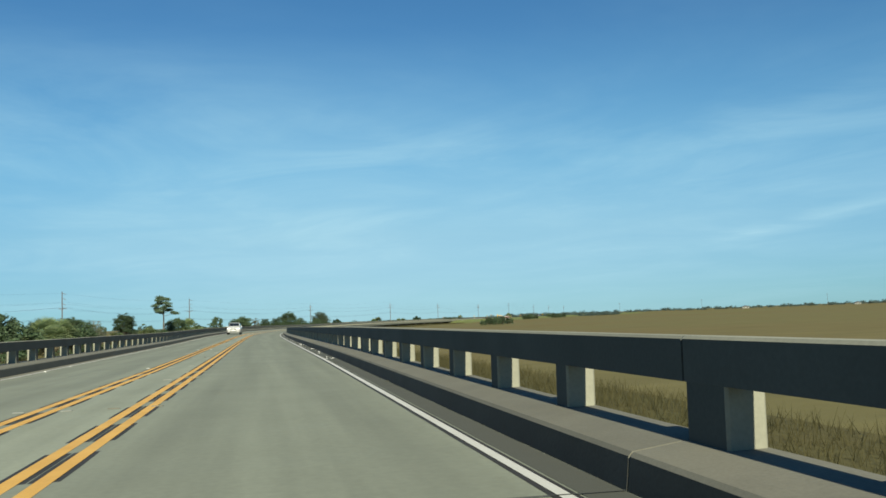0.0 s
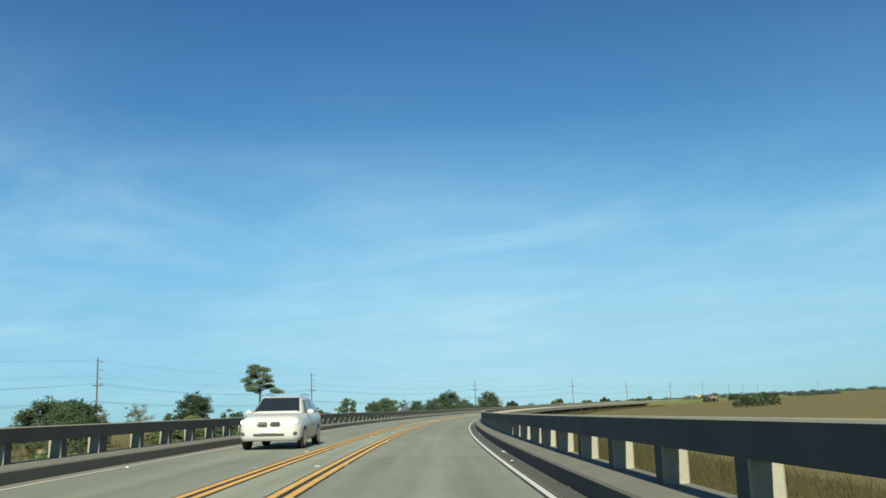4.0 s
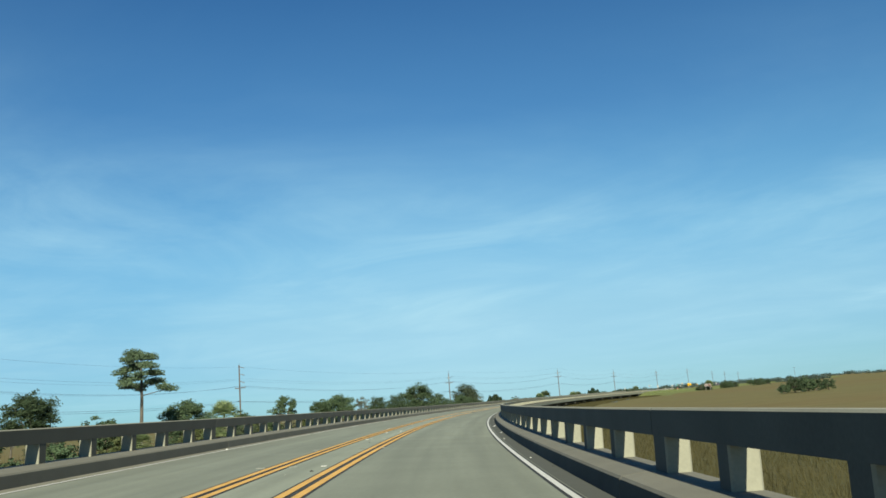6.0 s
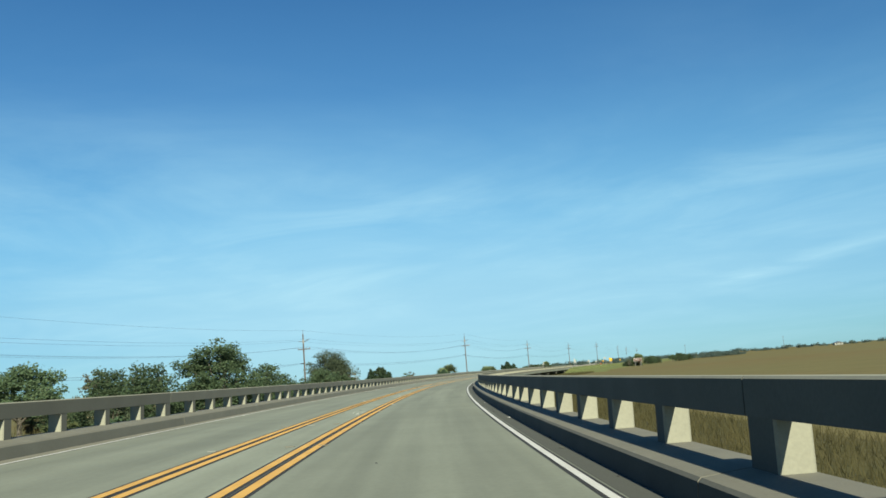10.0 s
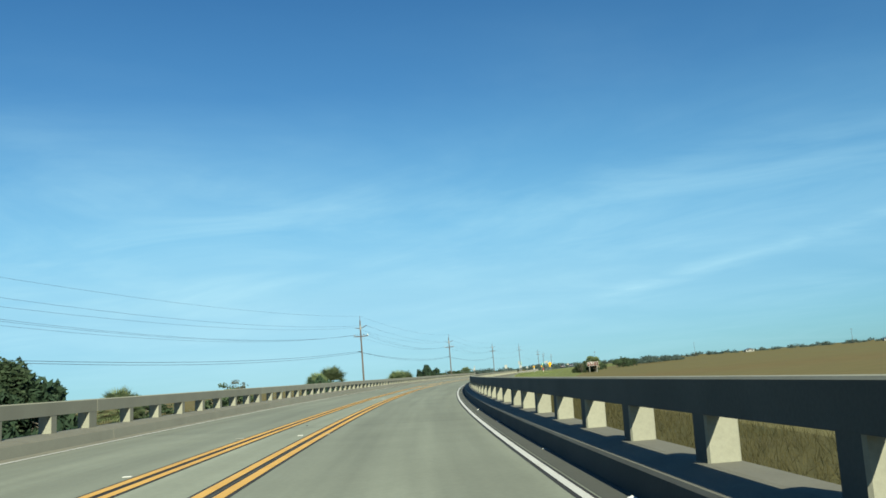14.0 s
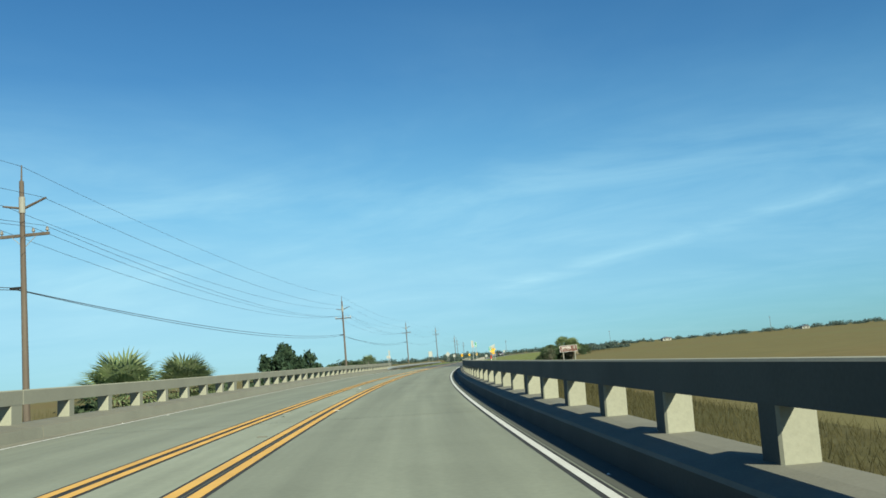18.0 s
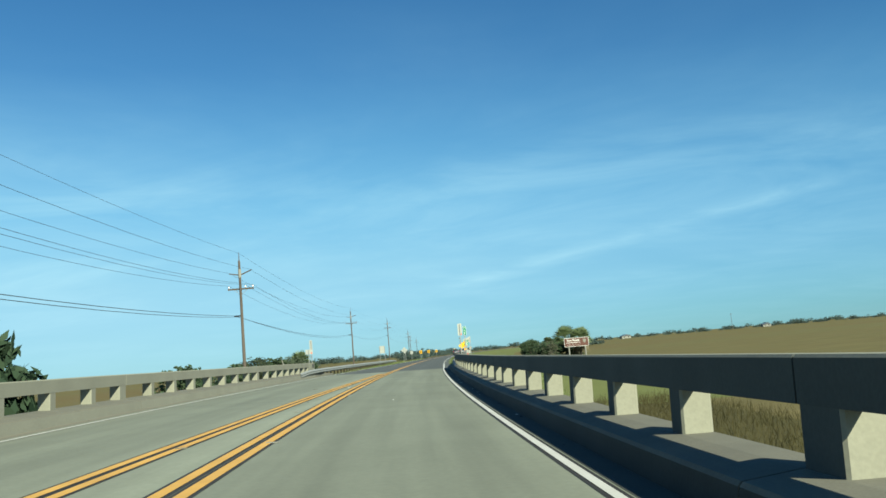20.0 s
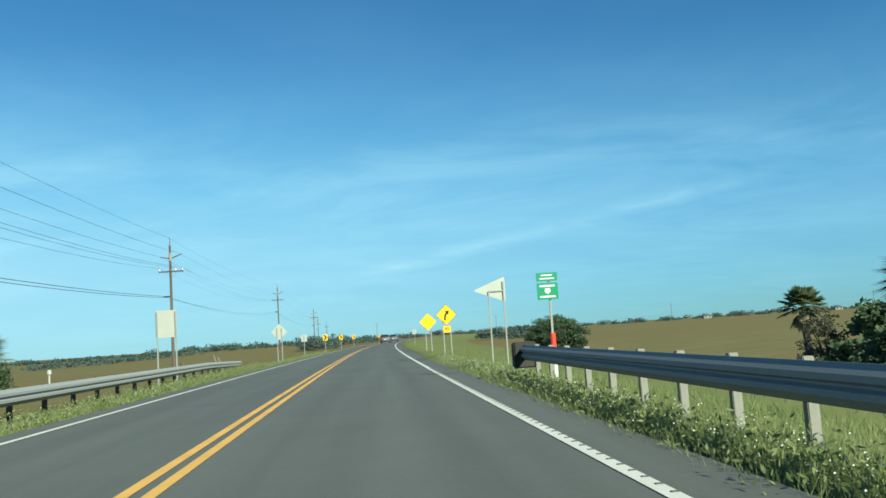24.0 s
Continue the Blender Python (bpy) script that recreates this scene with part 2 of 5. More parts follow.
def road_surface(name, base, dark, tracks, rough=0.85, streak=0.13, pale=None):
    """Paving worn along its lanes: the map gives metres across and along."""
    m = mat(name, base, rough, vary=0.15, scale=0.6, fine=14, bump=0.3, tint=dark, island=0.05)
    nt = m.node_tree
    b = nt.nodes["Principled BSDF"]
    src = b.inputs["Base Color"].links[0].from_socket
    uv = nt.nodes.new("ShaderNodeTexCoord")
    mp = nt.nodes.new("ShaderNodeMapping")
    mp.inputs["Scale"].default_value = (2.2, 0.07, 1)
    nt.links.new(uv.outputs["UV"], mp.inputs[0])
    n = nt.nodes.new("ShaderNodeTexNoise")
    n.inputs["Scale"].default_value, n.inputs["Detail"].default_value = 1.0, 4
    nt.links.new(mp.outputs[0], n.inputs[0])
    sep = nt.nodes.new("ShaderNodeSeparateXYZ")
    nt.links.new(uv.outputs["UV"], sep.inputs[0])
    w = nt.nodes.new("ShaderNodeMath")
    w.operation, w.inputs[1].default_value = "MULTIPLY", 2 * math.pi / 1.78
    nt.links.new(sep.outputs[0], w.inputs[0])
    c = nt.nodes.new("ShaderNodeMath")
    c.operation = "COSINE"
    nt.links.new(w.outputs[0], c.inputs[0])
    r1, r2 = nt.nodes.new("ShaderNodeMapRange"), nt.nodes.new("ShaderNodeMapRange")
    r1.inputs[1].default_value, r1.inputs[3].default_value, r1.inputs[4].default_value = -1.0, 1 - tracks, 1 + tracks
    r2.inputs[1].default_value, r2.inputs[2].default_value, r2.inputs[3].default_value, r2.inputs[4].default_value = 0.3, 0.7, 1 - streak, 1 + streak
    nt.links.new(c.outputs[0], r1.inputs[0])
    nt.links.new(n.outputs[0], r2.inputs[0])
    mul = nt.nodes.new("ShaderNodeMath")
    mul.operation = "MULTIPLY"
    nt.links.new(r1.outputs[0], mul.inputs[0])
    nt.links.new(r2.outputs[0], mul.inputs[1])
    if pale:
        # the strip between the centre lines, which no wheel wears, has stayed paler
        d = nt.nodes.new("ShaderNodeMath")
        d.operation, d.inputs[1].default_value = "SUBTRACT", pale[0]
        nt.links.new(sep.outputs[0], d.inputs[0])
        ab = nt.nodes.new("ShaderNodeMath")
        ab.operation = "ABSOLUTE"
        nt.links.new(d.outputs[0], ab.inputs[0])
        r3 = nt.nodes.new("ShaderNodeMapRange")
        r3.inputs[1].default_value, r3.inputs[2].default_value, r3.inputs[3].default_value, r3.inputs[4].default_value = pale[1] * 0.7, pale[1] * 1.05, 1.3, 1.0
        nt.links.new(ab.outputs[0], r3.inputs[0])
        m2 = nt.nodes.new("ShaderNodeMath")
        m2.operation = "MULTIPLY"
        nt.links.new(mul.outputs[0], m2.inputs[0])
        nt.links.new(r3.outputs[0], m2.inputs[1])
        mul = m2
    hs = nt.nodes.new("ShaderNodeHueSaturation")
    nt.links.new(src, hs.inputs["Color"])
    nt.links.new(mul.outputs[0], hs.inputs["Value"])
    nt.links.new(hs.outputs[0], b.inputs["Base Color"])
    return m


DECK = road_surface("worn_deck", (0.150, 0.161, 0.124), (0.121, 0.131, 0.102), 0.06, pale=(-2.65, 0.62))
TAR = road_surface("worn_asphalt", (0.069, 0.075, 0.071), (0.057, 0.062, 0.059), 0.05, streak=0.10)
YELLOW = mat("yellow_paint", (0.54, 0.305, 0.058), 0.6, vary=0.14, scale=1.5, fine=50, bump=0.2, tint=(0.300, 0.158, 0.038))
WHITE = mat("white_paint", (0.46, 0.455, 0.425), 0.6, vary=0.16, scale=1.5, fine=50, bump=0.2, tint=(0.360, 0.352, 0.315))
BLACKP = mat("black_paint", (0.024, 0.022, 0.020), 0.75, vary=0.2, scale=2, fine=50, bump=0.2)
STEEL = mat("galvanised_steel", (0.205, 0.215, 0.21), 0.68, metal=0.1, vary=0.14, scale=2.0, fine=40, bump=0.1, tint=(0.2, 0.21, 0.215))
POLEWOOD = mat("pole_wood", (0.085, 0.068, 0.053), 0.85, vary=0.25, scale=2, fine=40, bump=0.5, tint=(0.056, 0.040, 0.028), stretch=(1, 1, 0.1))
POSTWOOD = mat("weathered_wood", (0.205, 0.208, 0.185), 0.85, vary=0.2, scale=3, fine=40, bump=0.5, tint=(0.155, 0.136, 0.112), stretch=(1, 1, 0.15))
WIRE = mat("cable", (0.03, 0.03, 0.03), 0.6, vary=0.05, bump=0)
PORCELAIN = mat("insulator_glaze", (0.12, 0.11, 0.10), 0.3, vary=0.05, bump=0)
SIGNBACK = mat("bare_aluminium_sign", (0.31, 0.32, 0.29), 0.6, metal=0.1, vary=0.06, scale=2, bump=0.05)
SIGNYEL = mat("yellow_sheeting", (0.66, 0.36, 0.0), 0.5, vary=0.04, scale=2, bump=0)
SIGNGRN = mat("green_sheeting", (0.0, 0.17, 0.08), 0.5, vary=0.05, scale=2, bump=0)
SIGNBRN = mat("brown_sheeting", (0.095, 0.036, 0.025), 0.6, vary=0.08, scale=2, bump=0)
SIGNWHT = mat("white_sheeting", (0.58, 0.58, 0.55), 0.5, vary=0.04, scale=2, bump=0)
SIGNBLK = mat("black_legend", (0.01, 0.01, 0.01), 0.5, vary=0.03, bump=0)
REDP = mat("red_paint", (0.55, 0.04, 0.02), 0.45, vary=0.08, scale=4, bump=0)
BARK = mat("bark", (0.090, 0.082, 0.064), 0.9, vary=0.3, scale=4, fine=25, bump=0.8, dist=0.02, tint=(0.050, 0.040, 0.031))
MARSH = mat("marsh_ground", (0.112, 0.104, 0.048), 0.95, vary=0.25, scale=0.012, fine=0.35, bump=0.6, dist=0.3, tint=(0.121, 0.088, 0.043), spec=0.03, stretch=(0.35, 1, 1))
WETLAND = mat("wet_marsh_ground", (0.080, 0.071, 0.033), 0.95, vary=0.2, scale=0.2, fine=3, bump=0.6, dist=0.1, tint=(0.058, 0.060, 0.026), spec=0.05)
GRASSG = mat("verge_ground", (0.118, 0.132, 0.050), 0.95, vary=0.25, scale=0.25, fine=9, bump=0.6, dist=0.05, tint=(0.098, 0.110, 0.042), spec=0.05)
REED = leafy("reeds", (0.102, 0.088, 0.039), (0.088, 0.080, 0.035), thru=0.55, spread=0.05)
GRASS = leafy("grass_blades", (0.115, 0.158, 0.052), (0.225, 0.248, 0.118), thru=0.5)
FLOWER = mat("white_petals", (0.65, 0.65, 0.58), 0.7, vary=0.05, bump=0)
STRAW = leafy("straw_stalks", (0.22, 0.21, 0.12), (0.30, 0.28, 0.17), thru=0.3)
# oak and pine greens have some distance haze mixed in, pale and bluish
LEAFO = leafy("oak_leaves", (0.058, 0.094, 0.049), (0.100, 0.137, 0.075), thru=0.5, spread=0.28)
LEAFP = leafy("pine_needles", (0.068, 0.102, 0.060), (0.110, 0.148, 0.088), thru=0.45)
LEAFC = leafy("cedar_sprays", (0.030, 0.056, 0.034), (0.056, 0.088, 0.050), thru=0.4)
LEAFPALM = leafy("palm_fronds", (0.138, 0.188, 0.084), (0.222, 0.258, 0.134), thru=0.5)
LEAFD = leafy("dry_twigs", (0.095, 0.098, 0.066), (0.125, 0.130, 0.088))
SKIRT = leafy("dead_fronds", (0.160, 0.135, 0.088), (0.215, 0.185, 0.125), thru=0.3)
LEAFG = leafy("silver_oak_leaves", (0.074, 0.102, 0.062), (0.128, 0.155, 0.096), thru=0.5)
LEAFY = leafy("yellow_green_leaves", (0.092, 0.114, 0.044), (0.138, 0.155, 0.070), thru=0.5)
# distance haze put into the leaf colour: paler, bluer green
FARHAZE = leafy("haze_pale_foliage", (0.088, 0.124, 0.108), (0.104, 0.142, 0.122), thru=0.55, spread=0.06)

# ---- mesh helpers ----


def mesh_from(name, verts, faces, material, smooth=False):
    me = bpy.data.meshes.new(name)
    me.from_pydata([tuple(v) for v in verts], [], faces)
    me.materials.append(material)
    if smooth:
        for pl in me.polygons:
            pl.use_smooth = True
    me.update()
    return me


def part(name, me, parent, label="", m=None):
    """One mesh, or one bmesh with its material given by mesh(), as a part of a thing."""
    ob = new(name, me)
    if parent is not None:
        ob.parent = parent
    if m is not None:
        ob.matrix_basis = m
    if label:
        ob["label"] = label
    return ob


def thing(name, label, category, m=None, group="", kind="", me=None):
    ob = tagged(new(name, me), label, category, group, kind)
    if m is not None:
        ob.matrix_basis = m
    return ob


def box(x0, x1, y0, y1, z0, z1, material, bevel=0.0, name="box"):
    bm = bmesh.new()
    bmesh.ops.create_cube(bm, size=1, matrix=Matrix.Translation(((x0 + x1) / 2, (y0 + y1) / 2, (z0 + z1) / 2)) @ Matrix.Diagonal((x1 - x0, y1 - y0, z1 - z0, 1)))
    if bevel:
        bmesh.ops.bevel(bm, geom=bm.edges[:], offset=bevel, segments=2, affect="EDGES")
    me = bpy.data.meshes.new(name)
    bm.to_mesh(me)
    bm.free()
    me.materials.append(material)
    return me


def rod(p0, p1, r0, r1, material, sides=8, name="rod"):
    """A tapered round bar from p0 to p1."""
    p0, p1 = Vector(p0), Vector(p1)
    q = (p1 - p0).to_track_quat("Z", "Y").to_matrix()
    vs, fs = [], []
    for p, r in ((p0, r0), (p1, r1)):
        vs += [p + q @ Vector((r * math.cos(2 * math.pi * k / sides), r * math.sin(2 * math.pi * k / sides), 0)) for k in range(sides)]
    fs = [(k, (k + 1) % sides, sides + (k + 1) % sides, sides + k) for k in range(sides)]
    fs += [tuple(range(sides - 1, -1, -1)), tuple(range(sides, 2 * sides))]
    return mesh_from(name, vs, fs, material, smooth=False)


def two_tone(me, material, test):
    """A second surface on the faces whose outward direction passes the test."""
    me.materials.append(material)
    for pl in me.polygons:
        if test(pl.normal):
            pl.material_index = len(me.materials) - 1
    return me


def merged(name, meshes, material):
    """Several meshes as one."""
    vs, fs = [], []
    for me in meshes:
        o = len(vs)
        vs += [v.co.copy() for v in me.vertices]
        fs += [tuple(i + o for i in pl.vertices) for pl in me.polygons]
        bpy.data.meshes.remove(me)
    return mesh_from(name, vs, fs, material)


# ---- the road's line: curvature (1/km), crossfall (percent, falling to the right) and height, every 45 m ----
KNOT = [-20 + 45 * k for k in range(26)]
CURV = [-0.28070, -0.15311, 0.21985, 0.80824, 1.39247, 1.28389, 1.12709, 0.84867, 1.44424, 1.15439, 1.00065, 1.21721, 0.90167, 0.46437, 0.25573, 0.32244, 0.45097, 0.53025, 0.57879, 0.60857, 0.62689, 0.63823, 0.64534, 0.64994, 0.65313, 0.65568]
FALL = [3.696, -0.452, -0.365, 2.489, 3.727, 3.520, 3.036, 2.830, 2.745, 3.219, 3.144, 2.756, 3.318, 1.906, -0.109, -1.899, -2.628, -2.543, -2.063, -1.474, -0.931, -0.499, -0.185, 0.036, 0.202, 0.346]
RISE = [0.0988, 0.0191, -0.0992, -0.2041, -0.3005, -0.3755, -0.4375, -0.4895, -0.5300, -0.5582, -0.5826, -0.6339, -0.7089, -0.7575, -0.7786, -0.8117, -0.8445, -0.8745, -0.9014, -0.9255, -0.9470, -0.9667, -0.9848, -1.0020, -1.0187, -1.0352]
SG = np.arange(-20.0, 1121.0, 1.0)
_k = np.interp(SG, KNOT, CURV) * 1e-3
TH = np.concatenate([[0], np.cumsum((_k[1:] + _k[:-1]) / 2)])
TH -= np.interp(0, SG, TH)
XS = np.concatenate([[0], np.cumsum(np.sin((TH[1:] + TH[:-1]) / 2))])
YS = np.concatenate([[0], np.cumsum(np.cos((TH[1:] + TH[:-1]) / 2))])
XS -= np.interp(0, SG, XS)
YS -= np.interp(0, SG, YS)
ZS, ES = np.interp(SG, KNOT, RISE), np.interp(SG, KNOT, FALL) * 0.01


def dip(y):
    """The whole country falls gently along the bridge."""
    return float(np.interp(y, [40, 520], [0.0, -0.96]))


def line_at(s):
    if s < -20:  # straight on behind the start
        d = s + 20
        return XS[0] + d * math.sin(TH[0]), YS[0] + d * math.cos(TH[0]), ZS[0], TH[0], ES[0]
    return tuple(float(np.interp(s, SG, A)) for A in (XS, YS, ZS, TH, ES))


def road(s, lat, up=0.0):
    """The place at s metres along, lat to the right of the lane's middle, up above the deck."""
    x, y, z, t, e = line_at(s)
    return Vector((x + (lat + up * e) * math.cos(t), y - (lat + up * e) * math.sin(t), z - lat * e + up))


def road_m(s, lat, up=0.0, tilt=True, turn=0.0):
    """A frame at that place: x to the right, y ahead."""
    t, e = line_at(s)[3:]
    return Matrix.Translation(road(s, lat, up)) @ pose(0, 0, 0, 0, 0, turn - math.degrees(t)) @ (pose(0, 0, 0, 0, math.degrees(math.atan(e)), 0) if tilt else Matrix())


def sweep(name, s0, s1, profile, material, step=2.0, closed=True, at=None, caps=True):
    """A cross-section of (lat, up) drawn along the road from s0 to s1, about the frame at."""
    n = max(1, int(math.ceil((s1 - s0) / step)))
    inv = at.inverted() if at is not None else Matrix()
    vs, fs, k = [], [], len(profile)
    for i in range(n + 1):
        s = s0 + (s1 - s0) * i / n
        vs += [inv @ road(s, la, up) for la, up in profile]
    for i in range(n):
        for j in range(k if closed else k - 1):
            a, b = i * k + j, i * k + (j + 1) % k
            fs.append((a, b, b + k, a + k))
    if closed and caps:
        fs += [tuple(range(k - 1, -1, -1)), tuple(range(n * k, n * k + k))]
    me = mesh_from(name, vs, fs, material)
    bm = bmesh.new()
    bm.from_mesh(me)
    bmesh.ops.recalc_face_normals(bm, faces=bm.faces[:])
    if not closed and sum(f.normal.z for f in bm.faces) < 0:
        bmesh.ops.reverse_faces(bm, faces=bm.faces[:])
    bm.to_mesh(me)
    bm.free()
    return me


S_END = 558.4                     # where the deck meets the asphalt
POSTS = 8                         # bays in a span
J_INDEX = [-2, 0.125, 0.25, 1.375, 4.625, 6.625, 7.875, 10.5, 13.125, 16.875, 18.5, 19.5625, 21, 22.125, 23.625, 24.875, 28.25, 29]
J_AT = [-32.7, 7.5, 9.84, 31.1, 92.72, 130.95, 154.77, 204.6, 255.5, 327.25, 358.25, 378.67, 406.68, 428.76, 457.65, 481.78, 545.3, 557.3]
S_BEG = J_AT[0]
SPANS = 31


def joint(k):
    """Where the k-th deck joint lies; parts of k give the bays between."""
    return float(np.interp(k - 2, J_INDEX, J_AT))


WATER = -1.8                      # level of the marsh

# ---- ground, deck and road ----


def ground_level(s, lat):
    """Marsh flats, with a low bank under the road past the bridge."""
    d = max(0.0, lat - 2.5, -5.9 - lat)
    bank = np.interp(d, [0, 0.8, 2.0, 6, 13, 20], [-0.05, -0.07, -0.22, -0.85, -1.4, -1.6])
    k = min(1.0, max(0.0, (s - (S_END - 20)) / 12))
    return (WATER + 0.15 * noise.noise(Vector((s * 0.03, lat * 0.03, 0)))) * (1 - k) + bank * k


def build_ground():
    # a fine strip along the road, and a coarse sheet to the horizon
    ss = list(range(-60, 530, 10)) + [532 + 3 * k for k in range(0, 60)] + list(range(712, 1120, 12))
    lats = [-600, -300, -150, -90, -60, -40, -28, -20, -15, -12, -9.5, -8.0, -7.0, -6.3, -5.9, -4, -1.5, 1, 2.3, 2.5, 3.1, 3.6, 4.2, 5.2, 6.5, 8, 10, 13, 17, 22, 30, 45, 70, 110, 180, 300, 450]
    vs, fs = [], []
    for s in ss:
        x, y, z, t, e = line_at(s)
        for la in lats:
            h = ground_level(s, la)
            near = s > S_END - 20 and -30 < la < 30
            if near:
                w = max(0.0, 1 - max(0, abs(la + 1.6) - 4.2) / 6)
                h += (z - dip(y) - la * e) * w
            if -5.8 < la < 2.4:
                h -= 0.12
            vs.append((x + la * math.cos(t), y - la * math.sin(t), h + dip(y)))
    k = len(lats)
    for i in range(len(ss) - 1):
        for j in range(k - 1):
            fs.append((i * k + j, i * k + j + 1, (i + 1) * k + j + 1, (i + 1) * k + j))
    # outward skirt to the horizon
    edge = [i * k + k - 1 for i in range(len(ss))] + [(len(ss) - 1) * k + j for j in range(k - 2, -1, -1)] + [i * k for i in range(len(ss) - 2, -1, -1)] + [j for j in range(1, k - 1)]
    c = Vector((150, 500, 0))
    o = len(vs)
    for v in edge:
        p = Vector(vs[v])
        d = (p - c).to_2d().normalized()
        vs.append((c.x + d.x * 4800, c.y + d.y * 4800, WATER - 0.5))
    for q in range(len(edge)):
        r = (q + 1) % len(edge)
        fs.append((edge[q], o + q, o + r, edge[r]))
    me = mesh_from("ground", vs, fs, MARSH, smooth=True)
    me.materials.append(GRASSG)
    me.materials.append(WETLAND)
    for pl in me.polygons:
        cx, cy = pl.center.x, pl.center.y
        i = int(np.argmin((XS - cx) ** 2 + (YS - cy) ** 2))
        la = (cx - XS[i]) * math.cos(TH[i]) - (cy - YS[i]) * math.sin(TH[i])
        if SG[i] > S_END - 19 and -16 < la < 19 and len(pl.vertices) == 4 and abs(pl.center.z) < 3:
            pl.material_index = 1
        elif SG[i] < S_END and -22 < la < 14 and len(pl.vertices) == 4 and abs(pl.center.z) < 3:
            pl.material_index = 2
    bm = bmesh.new()
    bm.from_mesh(me)
    bmesh.ops.recalc_face_normals(bm, faces=bm.faces[:])
    if sum(f.normal.z for f in bm.faces) < 0:
        bmesh.ops.reverse_faces(bm, faces=bm.faces[:])
    bm.to_mesh(me)
    bm.free()
    return thing("ground", "brown salt marsh with a grassy road bank", "ground", kind="structure", me=me)


ground = build_ground()

# small tidal pools beside the bridge
WATERMAT = mat("creek_water", (0.05, 0.055, 0.045), 0.12, vary=0.1, scale=0.4, fine=5, bump=0.15, dist=0.02, spec=0.5)
POOLS = [(396.0, 409.0, 14.6), (446.0, 458.0, 13.4)]
for s0, s1, mid in POOLS:
    cv = []
    for k in range(25):
        s = s0 + (s1 - s0) * k / 24
        w = max(0.03, 0.55 * math.sin(math.pi * k / 24) ** 0.6 + 0.12 * math.sin(s * 2.1))
        for d in (-w, w):
            q = road(s, mid + 0.3 * math.sin(s * 0.9) + d)
            cv.append((q.x, q.y, WATER + 0.16 + dip(q.y)))
    thing("creek_water", "still pale pool of water among marsh reeds", "water", kind="structure", me=mesh_from("creek_water", cv, [(2 * k, 2 * k + 1, 2 * k + 3, 2 * k + 2) for k in range(24)], WATERMAT))

DECK_PROFILE = [(-8.25, 0), (2.95, 0), (2.95, -0.45), (2.2, -0.6), (-7.4, -0.6), (-8.25, -0.45)]
TAR_PROFILE = [(-5.8, 0.0), (2.42, 0.0), (2.6, -0.2), (-6.0, -0.2)]


def with_map(me, s0, s1, profile, step):
    """Gives a swept mesh a map of metres across and along."""
    n, k = max(1, int(math.ceil((s1 - s0) / step))), len(profile)
    uv = me.uv_layers.new(name="lanes")
    for lp in me.loops:
        i, j = divmod(lp.vertex_index, k)
        uv.data[lp.index].uv = (profile[j][0], s0 + (s1 - s0) * i / n)
    return me


deck = thing("road", "pale worn concrete bridge deck, laid span by span", "road", kind="structure")
for k in range(SPANS):
    s0, s1 = joint(k), joint(k + 1)
    s1 = S_END if k == SPANS - 1 else s1
    part("slab", with_map(sweep("slab", s0 + 0.004, s1 - 0.004, DECK_PROFILE, DECK, step=2.4), s0, s1, DECK_PROFILE, 2.4), deck)

SEAL = mat("joint_seal", (0.060, 0.060, 0.052), 0.8, vary=0.2, scale=3, fine=30, bump=0.3)
seals = thing("deck_joints", "narrow dark sealed joints across the bridge deck", "road joint", kind="structure")
for k in range(1, SPANS):
    sj = joint(k)
    part("joint", mesh_from("joint", [road(sj + d, la, 0.011) for d in (-0.012, 0.012) for la in np.linspace(-7.37, 2.02, 7)], [(q, q + 1, q + 8, q + 7) for q in range(6)], SEAL), seals)

bents = thing("bridge_bents", "concrete pile bents under the bridge deck", "bridge pier", kind="structure")
cap_me = box(-5.2, 5.2, -0.45, 0.45, -0.6, -0.01, KERBCON, 0.02, "cap")
pile_me = box(-0.25, 0.25, -0.25, 0.25, -2.6, -0.61, KERBCON, 0.02, "pile")
for k in range(SPANS + 1):
    m = road_m(joint(k) - (1.6 if k == SPANS else 0), -2.5, -0.6)
    part("cap", cap_me, bents, m=m)
    for x in (-4.2, -1.4, 1.4, 4.2):
        part("pile", pile_me, bents, m=m @ pose(x, 0, 0))

# asphalt past the bridge
asphalt = thing("road_asphalt", "dark grey two-lane asphalt road past the bridge", "road", kind="structure",
                me=with_map(sweep("road_asphalt", S_END, 1080, TAR_PROFILE, TAR, step=3), S_END, 1080, TAR_PROFILE, 3))
for la, half, grit in ((1.875, 0.15, SHOULDER), (-7.21, 0.165, DUST)):
    vs = [road(s, la + d, 0.003) for s in np.arange(S_BEG, S_END, 2.3) for d in (-half, half)]
    thing("gutter_grit", "grit and dust gathered along the kerb", "road edge", kind="structure", me=mesh_from("gutter_grit", vs, [(2 * i, 2 * i + 1, 2 * i + 3, 2 * i + 2) for i in range(len(vs) // 2 - 1)], grit))

